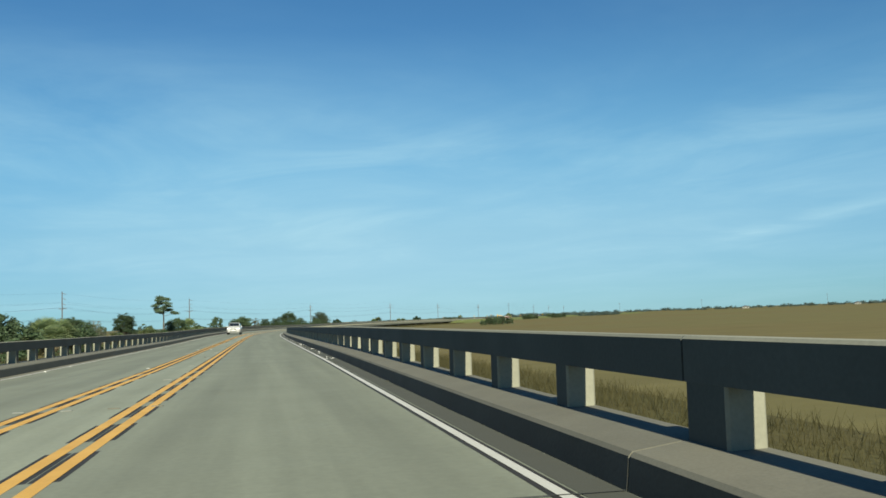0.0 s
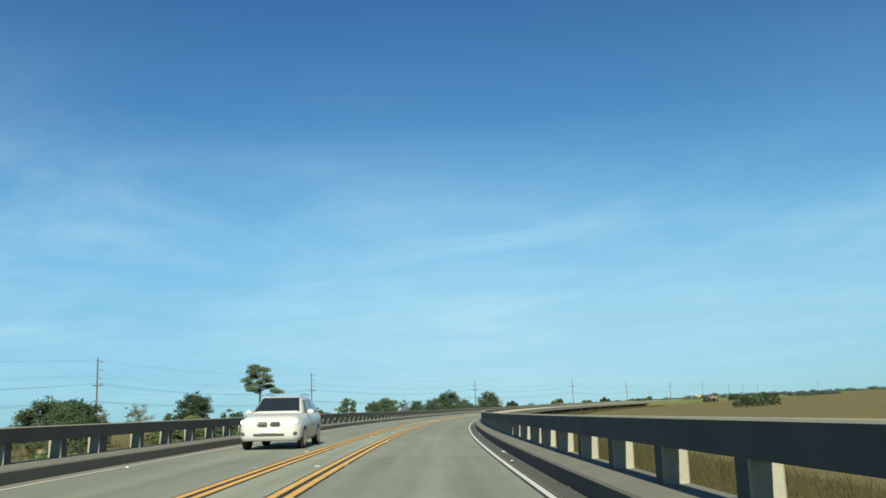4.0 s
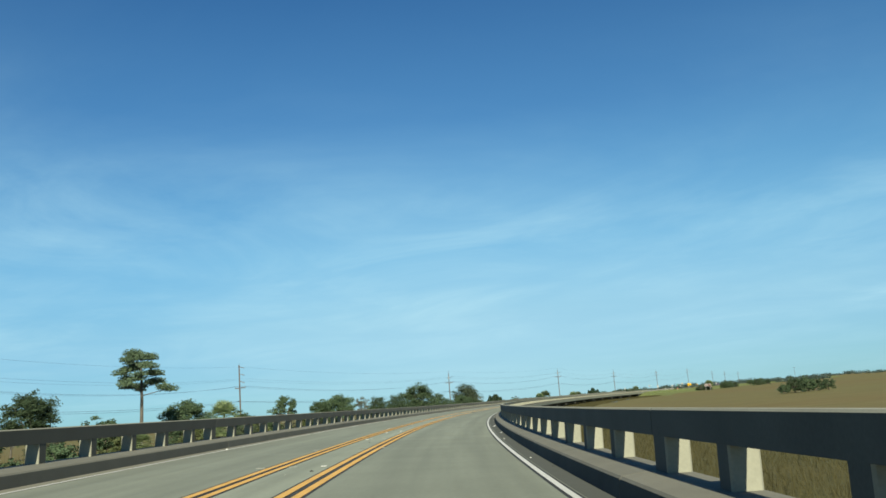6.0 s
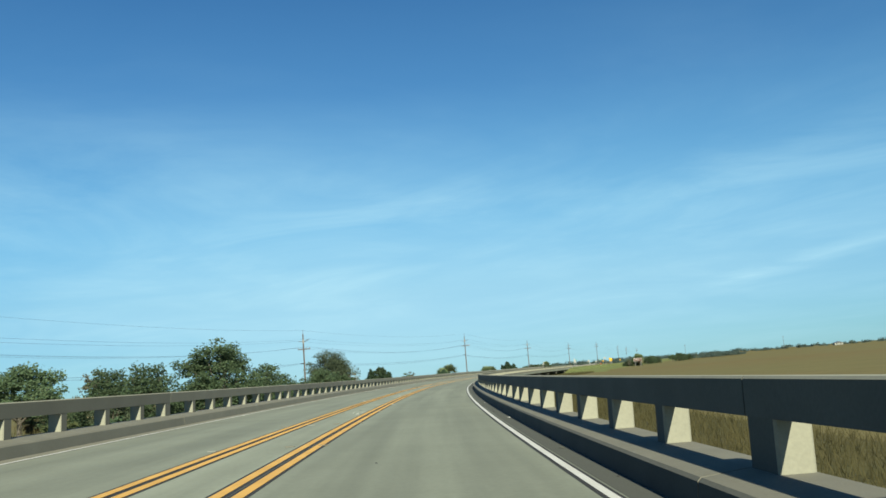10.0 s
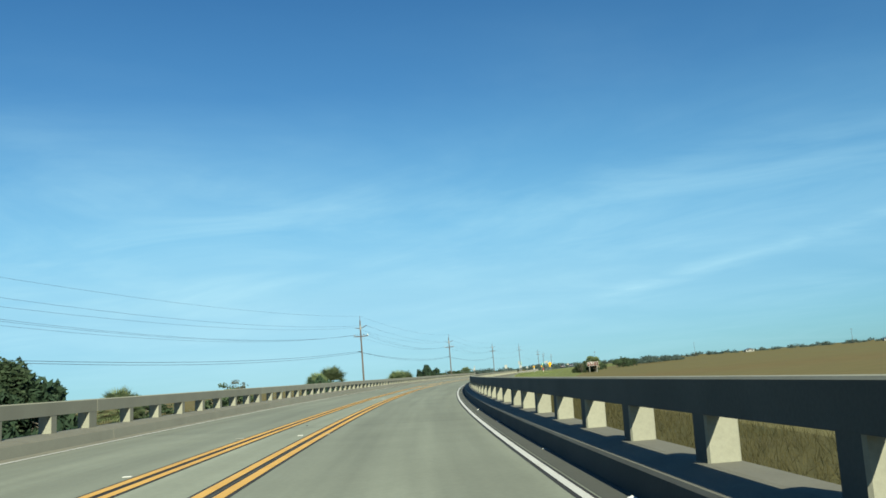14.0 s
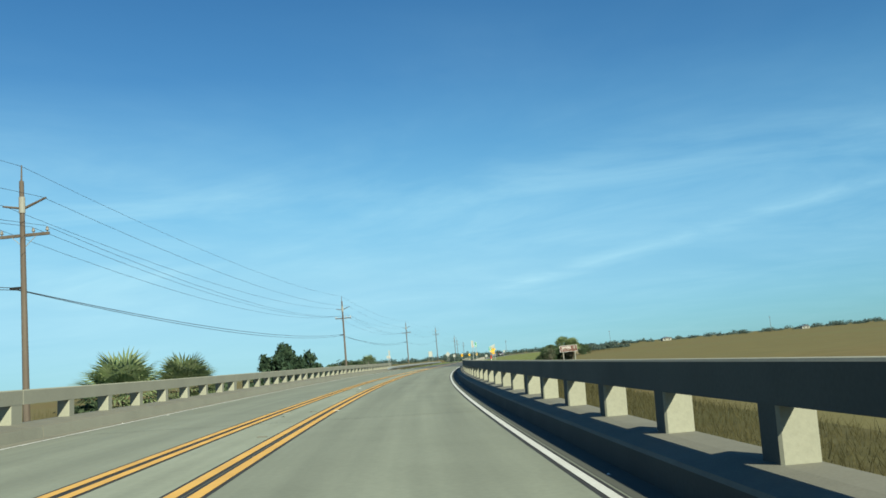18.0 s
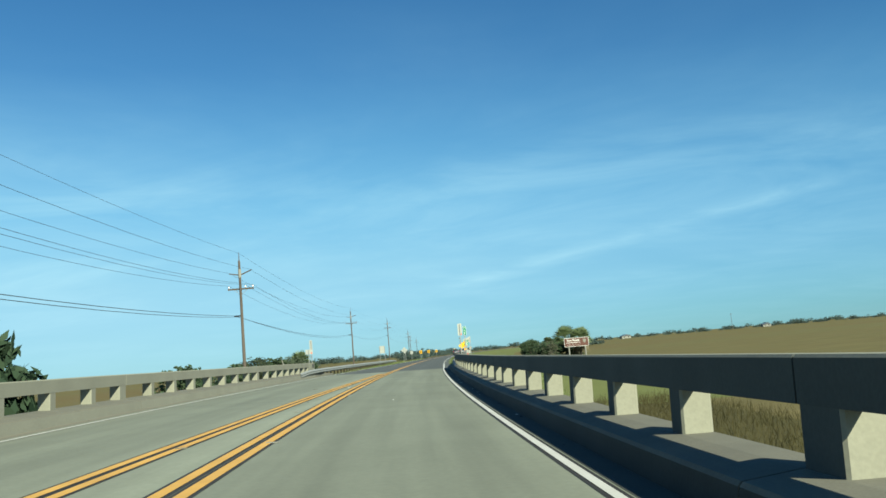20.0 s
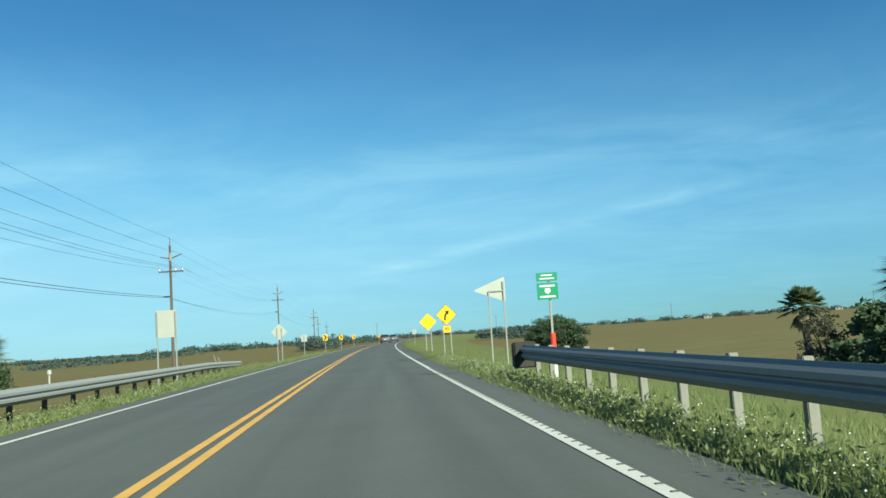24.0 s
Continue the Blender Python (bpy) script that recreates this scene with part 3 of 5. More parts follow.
# painted lines: (lat, half width, paint, s from, s to)
def marking(name, lat, half, s0, s1, paint, label, edge=0.0, kerf=False, lat1=None):
    def la(s, d):
        return (lat if lat1 is None else lat + (lat1 - lat) * (s - s0) / (s1 - s0)) + d
    def strip(h, up, nm, material):
        n = int((s1 - s0) / 2.4) + 1
        vs, fs = [], []
        for i in range(n + 1):
            s = s0 + (s1 - s0) * i / n
            vs += [road(s, la(s, -h), up), road(s, la(s, h), up)]
        fs = [(2 * i, 2 * i + 1, 2 * i + 3, 2 * i + 2) for i in range(n)]
        return mesh_from(nm, vs, fs, material)
    ob = thing(name, label, "road marking", kind="structure", me=strip(half, 0.008, name, paint))
    if edge:
        part("dark_border", strip(half + edge, 0.004, "dark_border", BLACKP), ob, "black contrast border under the paint")
    return ob


for la, side in ((-2.095, ""), (-1.855, ""), (-3.45, ""), (-3.21, "")):
    marking("centre_line", la, 0.065, S_BEG, 500, YELLOW, "worn yellow centre line with black edges on concrete", 0.049)
marking("centre_line", -2.095, 0.065, 500, S_END, YELLOW, "worn yellow centre line with black edges on concrete", 0.049, lat1=-2.13)
marking("centre_line", -1.855, 0.065, 500, S_END, YELLOW, "worn yellow centre line with black edges on concrete", 0.049, lat1=-1.90)
marking("centre_line", -3.45, 0.065, 500, 552, YELLOW, "yellow centre line closing towards the other pair", 0.045, lat1=-2.48)
marking("centre_line", -3.21, 0.065, 500, 552, YELLOW, "yellow centre line closing towards the other pair", 0.045, lat1=-2.32)
for la in (-2.13, -1.90):
    marking("centre_line", la, 0.06, S_END, 1080, YELLOW, "bright yellow centre line on dark asphalt")
marking("edge_line", 1.61, 0.046, S_BEG, S_END, WHITE, "white edge line with black border on concrete", 0.045)
marking("edge_line", -6.95, 0.05, S_BEG, 500, WHITE, "thin worn white edge line on concrete")
marking("edge_line", -6.95, 0.05, 500, S_END, WHITE, "thin worn white edge line on concrete", lat1=-6.45)
marking("edge_line", 1.68, 0.065, S_END, 1080, WHITE, "white edge line on dark asphalt")
wedge = [road(q, la, 0.004) for q in np.arange(S_END, 612, 4.8) for la in (-5.75, -6.9 + 1.1 * (q - S_END) / 53)]
thing("asphalt_shoulder", "dark grey asphalt shoulder narrowing past the bridge", "road", kind="structure", me=mesh_from("asphalt_shoulder", wedge, [(2 * k, 2 * k + 2, 2 * k + 3, 2 * k + 1) for k in range(len(wedge) // 2 - 1)], TAR))
marking("edge_line", -6.40, 0.065, S_END, 606, WHITE, "white edge line on dark asphalt", lat1=-5.22)
marking("edge_line", -5.22, 0.065, 606, 1080, WHITE, "white edge line on dark asphalt")

# raised markers and litter
chips = [box(-0.085 * f, 0.085 * f, -0.04, 0.04, 0, 0.013, m, 0.005, "marker") for m, f in ((STUDGREY, 1.1), (STUDGREY, 0.9), (DUST, 1.0), (WHITE, 0.7))]
rng = random.Random(4)
for k in range(82):
    s = 33.7 + 6.9 * (k - 8)
    if s > S_END - 4:
        break
    for la in (-1.78, -2.37, -3.0, -3.66):
        if rng.random() < (0.8 if s < 280 else 0.4):
            thing("road_stud", "small worn raised stud on concrete", "road stud", road_m(s + rng.uniform(-0.1, 0.1), la, 0.001), group="road studs", me=rng.choice(chips))

bits = []
for k in range(3):
    g = random.Random(70 + k)
    pts = [(0.06 * g.uniform(0.5, 1.3) * math.cos(q), 0.04 * g.uniform(0.5, 1.3) * math.sin(q)) for q in (0, 0.9, 1.9, 3.0, 4.1, 5.2)]
    vs = [(x, y, 0.002 + 0.006 * g.random()) for x, y in pts] + [(0, 0, 0.028)]
    bits.append([(i, (i + 1) % 6, 6) for i in range(6)])
    bits[-1] = (vs, bits[-1])
lit_me = [mesh_from("litter", v, f, m) for (v, f), m in zip(bits, (SIGNWHT, BLACKP, SHOULDER))]
for k in range(290):
    s = rng.uniform(S_BEG + 30, S_END - 3) if k < 220 else rng.uniform(26, 80)
    la = rng.choice([rng.uniform(1.78, 2.04), rng.uniform(1.78, 2.04), rng.uniform(-7.18, -6.75), rng.uniform(-2.9, -2.35), rng.uniform(-1.2, 1.4) if rng.random() < 0.06 else 1.95])
    if k >= 220:
        la = rng.uniform(1.7, 2.0)
    sc = rng.uniform(0.35, 1.0)
    thing("litter", "scrap of roadside litter on concrete", "litter", road_m(s, la, 0.003, turn=rng.uniform(0, 360)) @ Matrix.Scale(sc, 4), group="litter along the kerb", me=rng.choice([lit_me[0], lit_me[0], lit_me[1], lit_me[2]]))

# ---- bridge railings ----
R_KERB, R_FACE, R_BACK = 2.03, 2.46, 2.745
L_KERB, L_FACE, L_BACK = -7.38, -7.80, -8.085
BEAM_TOP, BEAM_FOOT = 0.20, 0.14   # depth of the top rail above and below
POST_LEN, END_LEN, TOP, UNDER, LEDGE, SILL = 0.31, 0.5, 0.985, 0.685, 0.25, 0.31


def post_mesh(sign, length, worn):
    bm = bmesh.new()
    w = 0.285
    bmesh.ops.create_cube(bm, size=1, matrix=Matrix.Translation((sign * w / 2, 0, (SILL + UNDER) / 2)) @ Matrix.Diagonal((w - 0.01, length, UNDER - SILL + 0.02, 1)))
    bmesh.ops.bevel(bm, geom=[e for e in bm.edges if abs(e.verts[0].co.z - e.verts[1].co.z) > 0.1], offset=0.02, segments=1, affect="EDGES")
    me = bpy.data.meshes.new("post")
    bm.to_mesh(me)
    bm.free()
    me.materials.append(RAILCON)
    # road-facing side in the tone that has its lighting coloured in
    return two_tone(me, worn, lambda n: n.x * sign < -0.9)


def railing(side):
    sign = 1 if side == "r" else -1
    kerb, face, back = (R_KERB, R_FACE, R_BACK) if side == "r" else (L_KERB, L_FACE, L_BACK)
    made = {}
    bt, bb = face + BEAM_TOP * sign, face + BEAM_FOOT * sign
    for k in range(SPANS):
        # worn: rail tone with shade (right) or growing sun (left) coloured in
        worn = RAILSHADE if side == "r" else SUNGRADED[int(np.interp(joint(k), [130, 420], [0, 8.4]))]
        # low: kerb face tone, dirt and shade on the right, paler left
        low = GRIMESHADE if side == "r" else SUNGRADED[min(8, SUNGRADED.index(worn) + 1)]
        if worn not in made:
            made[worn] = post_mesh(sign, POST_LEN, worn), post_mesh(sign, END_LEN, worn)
        pm, half = made[worn]
        s0, s1 = joint(k), joint(k + 1)
        at = road_m((s0 + s1) / 2, face)
        t = thing("bridge_railing", "weathered concrete bridge railing with open posts on a kerb", "railing", at, group="bridge railings")
        g = 0.012
        c = 0.025 * sign
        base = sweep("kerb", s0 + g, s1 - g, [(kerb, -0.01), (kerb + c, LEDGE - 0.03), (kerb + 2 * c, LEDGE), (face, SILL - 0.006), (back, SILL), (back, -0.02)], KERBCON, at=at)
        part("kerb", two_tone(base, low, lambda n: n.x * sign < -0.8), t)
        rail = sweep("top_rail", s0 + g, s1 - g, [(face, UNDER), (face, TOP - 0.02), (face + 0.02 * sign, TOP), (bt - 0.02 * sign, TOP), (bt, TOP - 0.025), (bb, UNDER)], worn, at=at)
        # light coloured in: sunlit top and outer side get the paler concrete
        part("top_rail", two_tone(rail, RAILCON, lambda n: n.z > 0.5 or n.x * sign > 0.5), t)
        for j in range(1, POSTS + 1):
            end = j == POSTS            # the last post of a length of railing is the longer one
            sp = joint(k + j / POSTS) - (END_LEN / 2 + 0.01 if end else 0)
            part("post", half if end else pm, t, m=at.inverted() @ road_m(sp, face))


railing("r")
railing("l")

# ---- trees ----


def leaf_cloud(name, clumps, count, size, material, seed, flat=0.6, long=1.6):
    """Many small leaf faces over the clumps (x, y, z, rx, rz)."""
    rg = np.random.default_rng(seed)
    w = np.array([c[3] ** 2 * c[4] for c in clumps]) ** 0.75
    pick = rg.choice(len(clumps), count, p=w / w.sum())
    c = np.array([[q[0], q[1], q[2]] for q in clumps])[pick]
    r = np.array([[q[3], q[3], q[4]] for q in clumps])[pick]
    d = rg.normal(size=(count, 3))
    d /= np.linalg.norm(d, axis=1)[:, None]
    d[:, 2] = np.where(d[:, 2] < -0.5, d[:, 2] * 0.4, d[:, 2])
    rad = 0.25 + 0.9 * rg.random((count, 1)) ** 0.8
    p = c + d * r * rad
    u = rg.normal(size=(count, 3))
    u[:, 2] *= flat
    u /= np.linalg.norm(u, axis=1)[:, None]
    v = np.cross(u, rg.normal(size=(count, 3)))
    v /= np.linalg.norm(v, axis=1)[:, None]
    sz = size * (0.6 + 0.8 * rg.random((count, 1)))
    quad = np.stack([p - u * sz * long / 2, p + v * sz * 0.42, p + u * sz * long / 2, p - v * sz * 0.42], 1).reshape(-1, 3)
    me = bpy.data.meshes.new(name)
    me.from_pydata(quad.tolist(), [], np.arange(count * 4).reshape(-1, 4).tolist())
    me.materials.append(material)
    return me


def limbs(name, segs, material=None):
    return merged(name, [rod(a, b, ra, rb, BARK, 7) for a, b, ra, rb in segs], material or BARK)


def broad_tree(h, w, seed, leaves=9000, material=None, label="", name="tree", trunk_h=0.25, low=False, leaf=0.17, airy=1.0, arms=15):
    """A spreading broadleaf: trunk, forked limbs, and a crown of many small uneven sprays."""
    rg = random.Random(seed)
    t = thing(name, label, "tree" if not low else "shrub")
    segs, clumps = [], []
    th = h * trunk_h
    segs.append(((0, 0, -0.3), (0.1, 0.05, th), 0.027 * h + 0.06, 0.018 * h + 0.04))
    for k in range(arms):
        a = k * 2.4 + rg.uniform(-0.4, 0.4)
        f = (k + 0.5) / arms
        rr = w / 2 * rg.uniform(0.5, 0.92) * math.sqrt(max(0.12, 1 - (1.1 * f - 0.15) ** 2))
        z = th + (h - th) * (0.10 + 0.76 * f * rg.uniform(0.85, 1.08))
        p = Vector((rr * math.cos(a), rr * math.sin(a), min(z, h * 0.88)))
        mid = Vector((p.x * 0.45, p.y * 0.45, th + (p.z - th) * 0.55))
        segs.append(((0.1, 0.05, th * rg.uniform(0.7, 1.0)), mid, 0.012 * h + 0.02, 0.007 * h + 0.012))
        segs.append((mid, p, 0.007 * h + 0.012, 0.014))
        for q in range(9):
            d = Vector((rg.gauss(0, 1), rg.gauss(0, 1), rg.gauss(0.15, 0.7)))
            d = d.normalized() * w * rg.uniform(0.04, 0.17)
            e = p.lerp(mid, rg.uniform(0, 0.55)) + d
            e.z = min(e.z, h - 0.03 * w)
            cr = w * rg.uniform(0.055, 0.115) * airy
            clumps.append((e.x, e.y, e.z, cr, cr * rg.uniform(0.5, 0.95)))
            if q % 4 == 1:
                segs.append((p.lerp(mid, 0.2), e, 0.014, 0.006))
    for q in range(7):
        clumps.append((rg.gauss(0, 0.09) * w, rg.gauss(0, 0.09) * w, h * rg.uniform(0.7, 0.93), w * rg.uniform(0.06, 0.11), h * 0.06))
    if low:
        for k in range(26):
            a = k * 2.4
            q = rg.uniform(0.25, 0.46)
            clumps.append((w * q * math.cos(a), w * q * math.sin(a), h * rg.uniform(0.03, 0.44), w * rg.uniform(0.07, 0.13), h * rg.uniform(0.08, 0.14)))
    part("trunk", limbs("trunk", segs), t)
    part("crown", leaf_cloud("crown", clumps, leaves, leaf, material or LEAFO, seed), t)
    return t


def pine_tree(h, w, seed, base=0.5, label=""):
    """A tall bare-trunked pine with plates of needles at the top."""
    rg = random.Random(seed)
    t = thing("pine_tree", label, "tree")
    segs = [((0, 0, -0.3), (0.15, 0, h * 0.5), 0.26, 0.2), ((0.15, 0, h * 0.5), (0.05, 0.1, h * 0.96), 0.2, 0.06)]
    clumps = [(0.1, 0.1, h * 0.95, w * 0.2, h * 0.05)]
    n = 13
    for k in range(n):
        f = k / (n - 1)
        z = h * (base + (0.92 - base) * f)
        a = k * 2.3 + rg.uniform(-0.5, 0.5)
        rr = w / 2 * (0.95 - 0.55 * f ** 2) * rg.uniform(0.6, 1.05)
        p = (rr * math.cos(a), rr * math.sin(a), z + 0.06 * h * rg.uniform(0.2, 1))
        segs.append(((0.1, 0.05, z), p, 0.07, 0.025))
        for q in range(3):
            u = rg.uniform(0.55, 1.1)
            clumps.append((p[0] * u + rg.uniform(-0.5, 0.5), p[1] * u + rg.uniform(-0.5, 0.5), p[2] + rg.uniform(-0.1, 0.5), w * rg.uniform(0.10, 0.16), h * rg.uniform(0.03, 0.05)))
    part("trunk", limbs("trunk", segs), t)
    part("crown", leaf_cloud("crown", clumps, 15000, 0.13, LEAFP, seed, long=2.2), t)
    return t


def cedar(h, w, seed, label="", leaves=17000, leaf=0.21):
    """A dense red cedar: several upright leaders with ragged, pointed tops."""
    rg = random.Random(seed)
    t = thing("cedar_tree", label, "tree")
    clumps, segs = [], [((0, 0, -0.3), (0, 0, h * 0.6), 0.16, 0.06)]
    tops = [(0, 0, 1.0)] + [(w * rg.uniform(0.14, 0.34) * math.cos(q * 1.05), w * rg.uniform(0.14, 0.34) * math.sin(q * 1.05), rg.uniform(0.72, 0.95)) for q in range(6)]
    for cx, cy, top in tops:
        segs.append(((cx * 0.3, cy * 0.3, 0.1 * h), (cx, cy, h * top * 0.92), 0.07, 0.015))
        for k in range(17):
            f = (k + rg.random()) / 17
            rr = w * 0.26 * (1 - f) ** 0.7 * rg.uniform(0.3, 1.0)
            a = rg.uniform(0, 6.28)
            z = h * top * (0.12 + 0.83 * f)
            clumps.append((cx + rr * math.cos(a), cy + rr * math.sin(a), z, w * (0.115 - 0.075 * f) * rg.uniform(0.75, 1.2), h * rg.uniform(0.06, 0.10)))
            segs.append(((cx, cy, max(0.2, z - 0.4)), (cx + rr * math.cos(a), cy + rr * math.sin(a), z), 0.03, 0.01))
    part("trunk", limbs("trunk", segs), t)
    part("crown", leaf_cloud("crown", clumps, leaves, leaf, LEAFC, seed, flat=1.6, long=2.2), t)
    return t


def palm(h, r, seed, fronds=26, skirt=True, label=""):
    """A cabbage palm: a trunk, fan leaves split into blades, and a dry skirt."""
    rg = random.Random(seed)
    t = thing("palm_tree", label, "palm")
    part("trunk", limbs("trunk", [((0, 0, -0.3), (0.06, 0, h * 0.5), 0.2, 0.17), ((0.06, 0, h * 0.5), (0, 0.05, h), 0.17, 0.19)]), t)

    def fan(vs, fs, a, el, length, droop):
        d = Vector((math.cos(a) * math.cos(el), math.sin(a) * math.cos(el), math.sin(el)))
        side = Vector((-math.sin(a), math.cos(a), 0))
        up = side.cross(d) * -1
        o = Vector((0, 0, h))
        hub = o + d * length * 0.45
        w = 0.02
        b = len(vs)
        vs += [o - side * w, o + side * w, hub + side * w, hub - side * w]
        fs.append((b, b + 1, b + 2, b + 3))
        for q in range(15):
            g = -1.35 + 2.7 * q / 14
            e = (d * math.cos(g) + side * math.sin(g)).normalized()
            ln = length * (0.62 - 0.16 * abs(g) / 1.35)
            tip = hub + e * ln + Vector((0, 0, -droop * ln)) + up * rg.uniform(-0.05, 0.05)
            mid = hub + e * ln * 0.55 + Vector((0, 0, -droop * ln * 0.15))
            n = e.cross(up).normalized() * 0.07
            b = len(vs)
            vs += [hub, mid - n, tip, mid + n]
            fs.append((b, b + 1, b + 2, b + 3))

    for nm, count, lo, hi, material, dr in (("fronds", fronds, -0.35, 1.35, LEAFPALM, 0.22), ("dry_skirt", 9 if skirt else 0, -1.35, -0.75, SKIRT, 0.2)):
        if not count:
            continue
        vs, fs = [], []
        for k in range(count):
            fan(vs, fs, k * 2.4 + rg.uniform(-0.3, 0.3), lo + (hi - lo) * ((k + 0.5) / count), r * rg.uniform(0.85, 1.1), dr)
        part(nm, mesh_from(nm, vs, fs, material), t, "dry hanging brown fronds" if nm == "dry_skirt" else "")
    return t


def put(ob, x, y, z=WATER, turn=0.0, scale=1.0):
    ob.matrix_basis = Matrix.Translation((x, y, z + dip(y - 25))) @ pose(0, 0, 0, 0, 0, turn) @ Matrix.Scale(scale, 4)
    return ob


# ---- power line ----
POLES = [(-98.0, 166.0), (-53.8, 241.9), (-27.4, 317.2), (20.4, 401.7), (70.3, 482.5), (114.7, 562.1), (167.8, 658.5), (219.1, 745.4), (271.0, 831.0), (318.0, 920.0), (368.0, 1007.0)]
PDIR = Vector((0.5, 0.866, 0)).normalized()
PTURN = -math.degrees(math.atan2(PDIR.x, PDIR.y))


def power_pole(kind):
    t = thing("power_pole", "tall brown wooden power pole with crossarms and insulators", "power pole", group="power poles along the road")
    H = 14.1 if kind == "v" else 15.9
    part("pole", rod((0, 0, 0.6), (0, 0, H), 0.17, 0.11, POLEWOOD, 10, "pole"), t)
    part("crossarm", box(-1.25, 1.25, 0.12, 0.22, 11.35, 11.5, POLEWOOD, 0.01, "crossarm"), t)
    for x in (-0.6, 0.6):
        part("brace", rod((x, 0.12, 11.35), (0, 0.12, 10.8), 0.02, 0.02, STEEL, 5, "brace"), t)
    ins = merged("insulator", [rod((0, 0, 0), (0, 0, 0.12), 0.03, 0.03, PORCELAIN), rod((0, 0, 0.08), (0, 0, 0.2), 0.09, 0.06, PORCELAIN), rod((0, 0, 0.2), (0, 0, 0.27), 0.07, 0.03, PORCELAIN)], PORCELAIN)
    for x in (-1.15, 0.45, 1.15):
        part("insulator", ins, t, m=pose(x, 0.17, 11.5))
    if kind == "v":
        part("top_arm", rod((0, 0.14, 12.75), (-1.05, 0.14, 12.95), 0.07, 0.05, POLEWOOD, 6, "top_arm"), t)
        part("top_arm", rod((0, 0.14, 12.75), (1.15, 0.14, 13.2), 0.07, 0.05, POLEWOOD, 6, "top_arm"), t)
        part("steel_band", rod((0, 0, 12.5), (0, 0, 13.3), 0.15, 0.145, POSTWOOD, 10, "steel_band"), t)
    else:
        for z in (12.4, 13.85, 15.25):
            part("top_arm", rod((0, 0.1, z + 0.35), (1.15, 0.1, z), 0.06, 0.075, PORCELAIN, 6, "top_arm"), t)
    part("top_spike", rod((0, 0, H), (0.02, 0, H + (0.8 if kind == "v" else 0.3)), 0.045, 0.03, POLEWOOD, 6, "top_spike"), t)
    part("cable_bracket", box(-0.75, -0.1, 0.05, 0.15, 8.8, 8.92, SIGNBLK, 0.01, "cable_bracket"), t)
    return t


ARMS = [7.6, 7.7, 7.4, 7.6, 8.85, 8.8, 9.4, 11.0, 9.4, 9.2, 9.2]   # height of each crossarm
BASES = [z - 11.42 + dip(p[1] - 90) for z, p in zip(ARMS, POLES)]
protos = {}
for k, (x, y) in enumerate(POLES):
    kind = "s" if k < 3 else "v"
    m = Matrix.Translation((x, y, BASES[k])) @ pose(0, 0, 0, 0, 0, PTURN)
    if kind not in protos:
        protos[kind] = power_pole(kind)
        protos[kind].matrix_basis = m
    else:
        copy_thing(protos[kind], m)


def cable(p, q, sag, r, label="thin black overhead cable hung between poles"):
    n = 14
    pts = []
    for i in range(n + 1):
        u = i / n
        v = Vector(p).lerp(Vector(q), u)
        v.z -= sag * 4 * u * (1 - u)
        pts.append(v)
    cu = bpy.data.curves.new("overhead_cable", "CURVE")
    cu.dimensions, cu.bevel_depth, cu.bevel_resolution = "3D", r, 1
    sp = cu.splines.new("POLY")
    sp.points.add(n)
    for i, v in enumerate(pts):
        sp.points[i].co = (*v, 1)
    cu.materials.append(WIRE)
    return tagged(new("overhead_cable", cu), label, "cable", "overhead cables")


SIDE = Vector((PDIR.y, -PDIR.x, 0))
for k in range(len(POLES) - 1):
    a = Vector((*POLES[k], BASES[k]))
    b = Vector((*POLES[k + 1], BASES[k + 1]))
    for off, z, sag, r in ((-1.15, 11.78, 1.6, 0.010), (0.45, 11.78, 1.6, 0.010), (1.15, 11.78, 1.6, 0.010), (-1.0, 12.98, 1.2, 0.010), (1.05, 13.2, 1.2, 0.010), (0.0, 15.6, 1.0, 0.009), (-0.7, 8.9, 1.0, 0.020), (-0.3, 8.75, 1.15, 0.018)):
        za, zb = (min(z, 15.6 if q < 3 else 14.85) for q in (k, k + 1))
        cable(a + SIDE * off + Vector((0, 0, za)), b + SIDE * off + Vector((0, 0, zb)), sag, r if k < 6 else r * 0.6)

# ---- plants ----
oak = put(broad_tree(6.9, 8.6, 11, 15000, leaf=0.155, label="spreading dark green oak by the marsh"), -27.3, 271.0)
dome = put(broad_tree(8.4, 7.0, 12, 19000, leaf=0.145, trunk_h=0.2, airy=1.25, label="tall dense green tree behind the railing"), -38.3, 245.5)
oak_b = put(broad_tree(8.1, 8.6, 13, 21000, leaf=0.155, trunk_h=0.15, low=True, airy=1.1, arms=18, label="big rounded green oak with full low crown"), 8.4, 335.5, scale=1.1)
oak_c = put(broad_tree(8.6, 9.4, 14, 34000, LEAFG, trunk_h=0.16, low=True, airy=1.3, arms=22, leaf=0.15, label="tall broad grey-green oak beside a power pole"), 24.1, 393.3)
shrub = put(broad_tree(3.2, 4.2, 15, 5000, trunk_h=0.12, low=True, leaf=0.15, arms=9, label="low dense green shrub in the marsh", name="shrub"), -34.3, 256.5, scale=1.55)
scrub_oak = put(broad_tree(6.0, 8.0, 30, 12000, trunk_h=0.12, low=True, leaf=0.145, airy=1.1, arms=14, label="low spreading oak scrub behind the railing"), 3.4, 320.6)
dry = put(broad_tree(6.2, 5.2, 16, 3600, LEAFD, trunk_h=0.2, leaf=0.12, airy=0.7, label="thin half-bare grey tree in the marsh", name="bare_tree"), -43.3, 230.5)
bush = put(broad_tree(3.2, 4.4, 25, 2300, trunk_h=0.1, low=True, leaf=0.19, arms=7, label="rounded green bush behind the railing", name="shrub"), -36.0, 110.0)
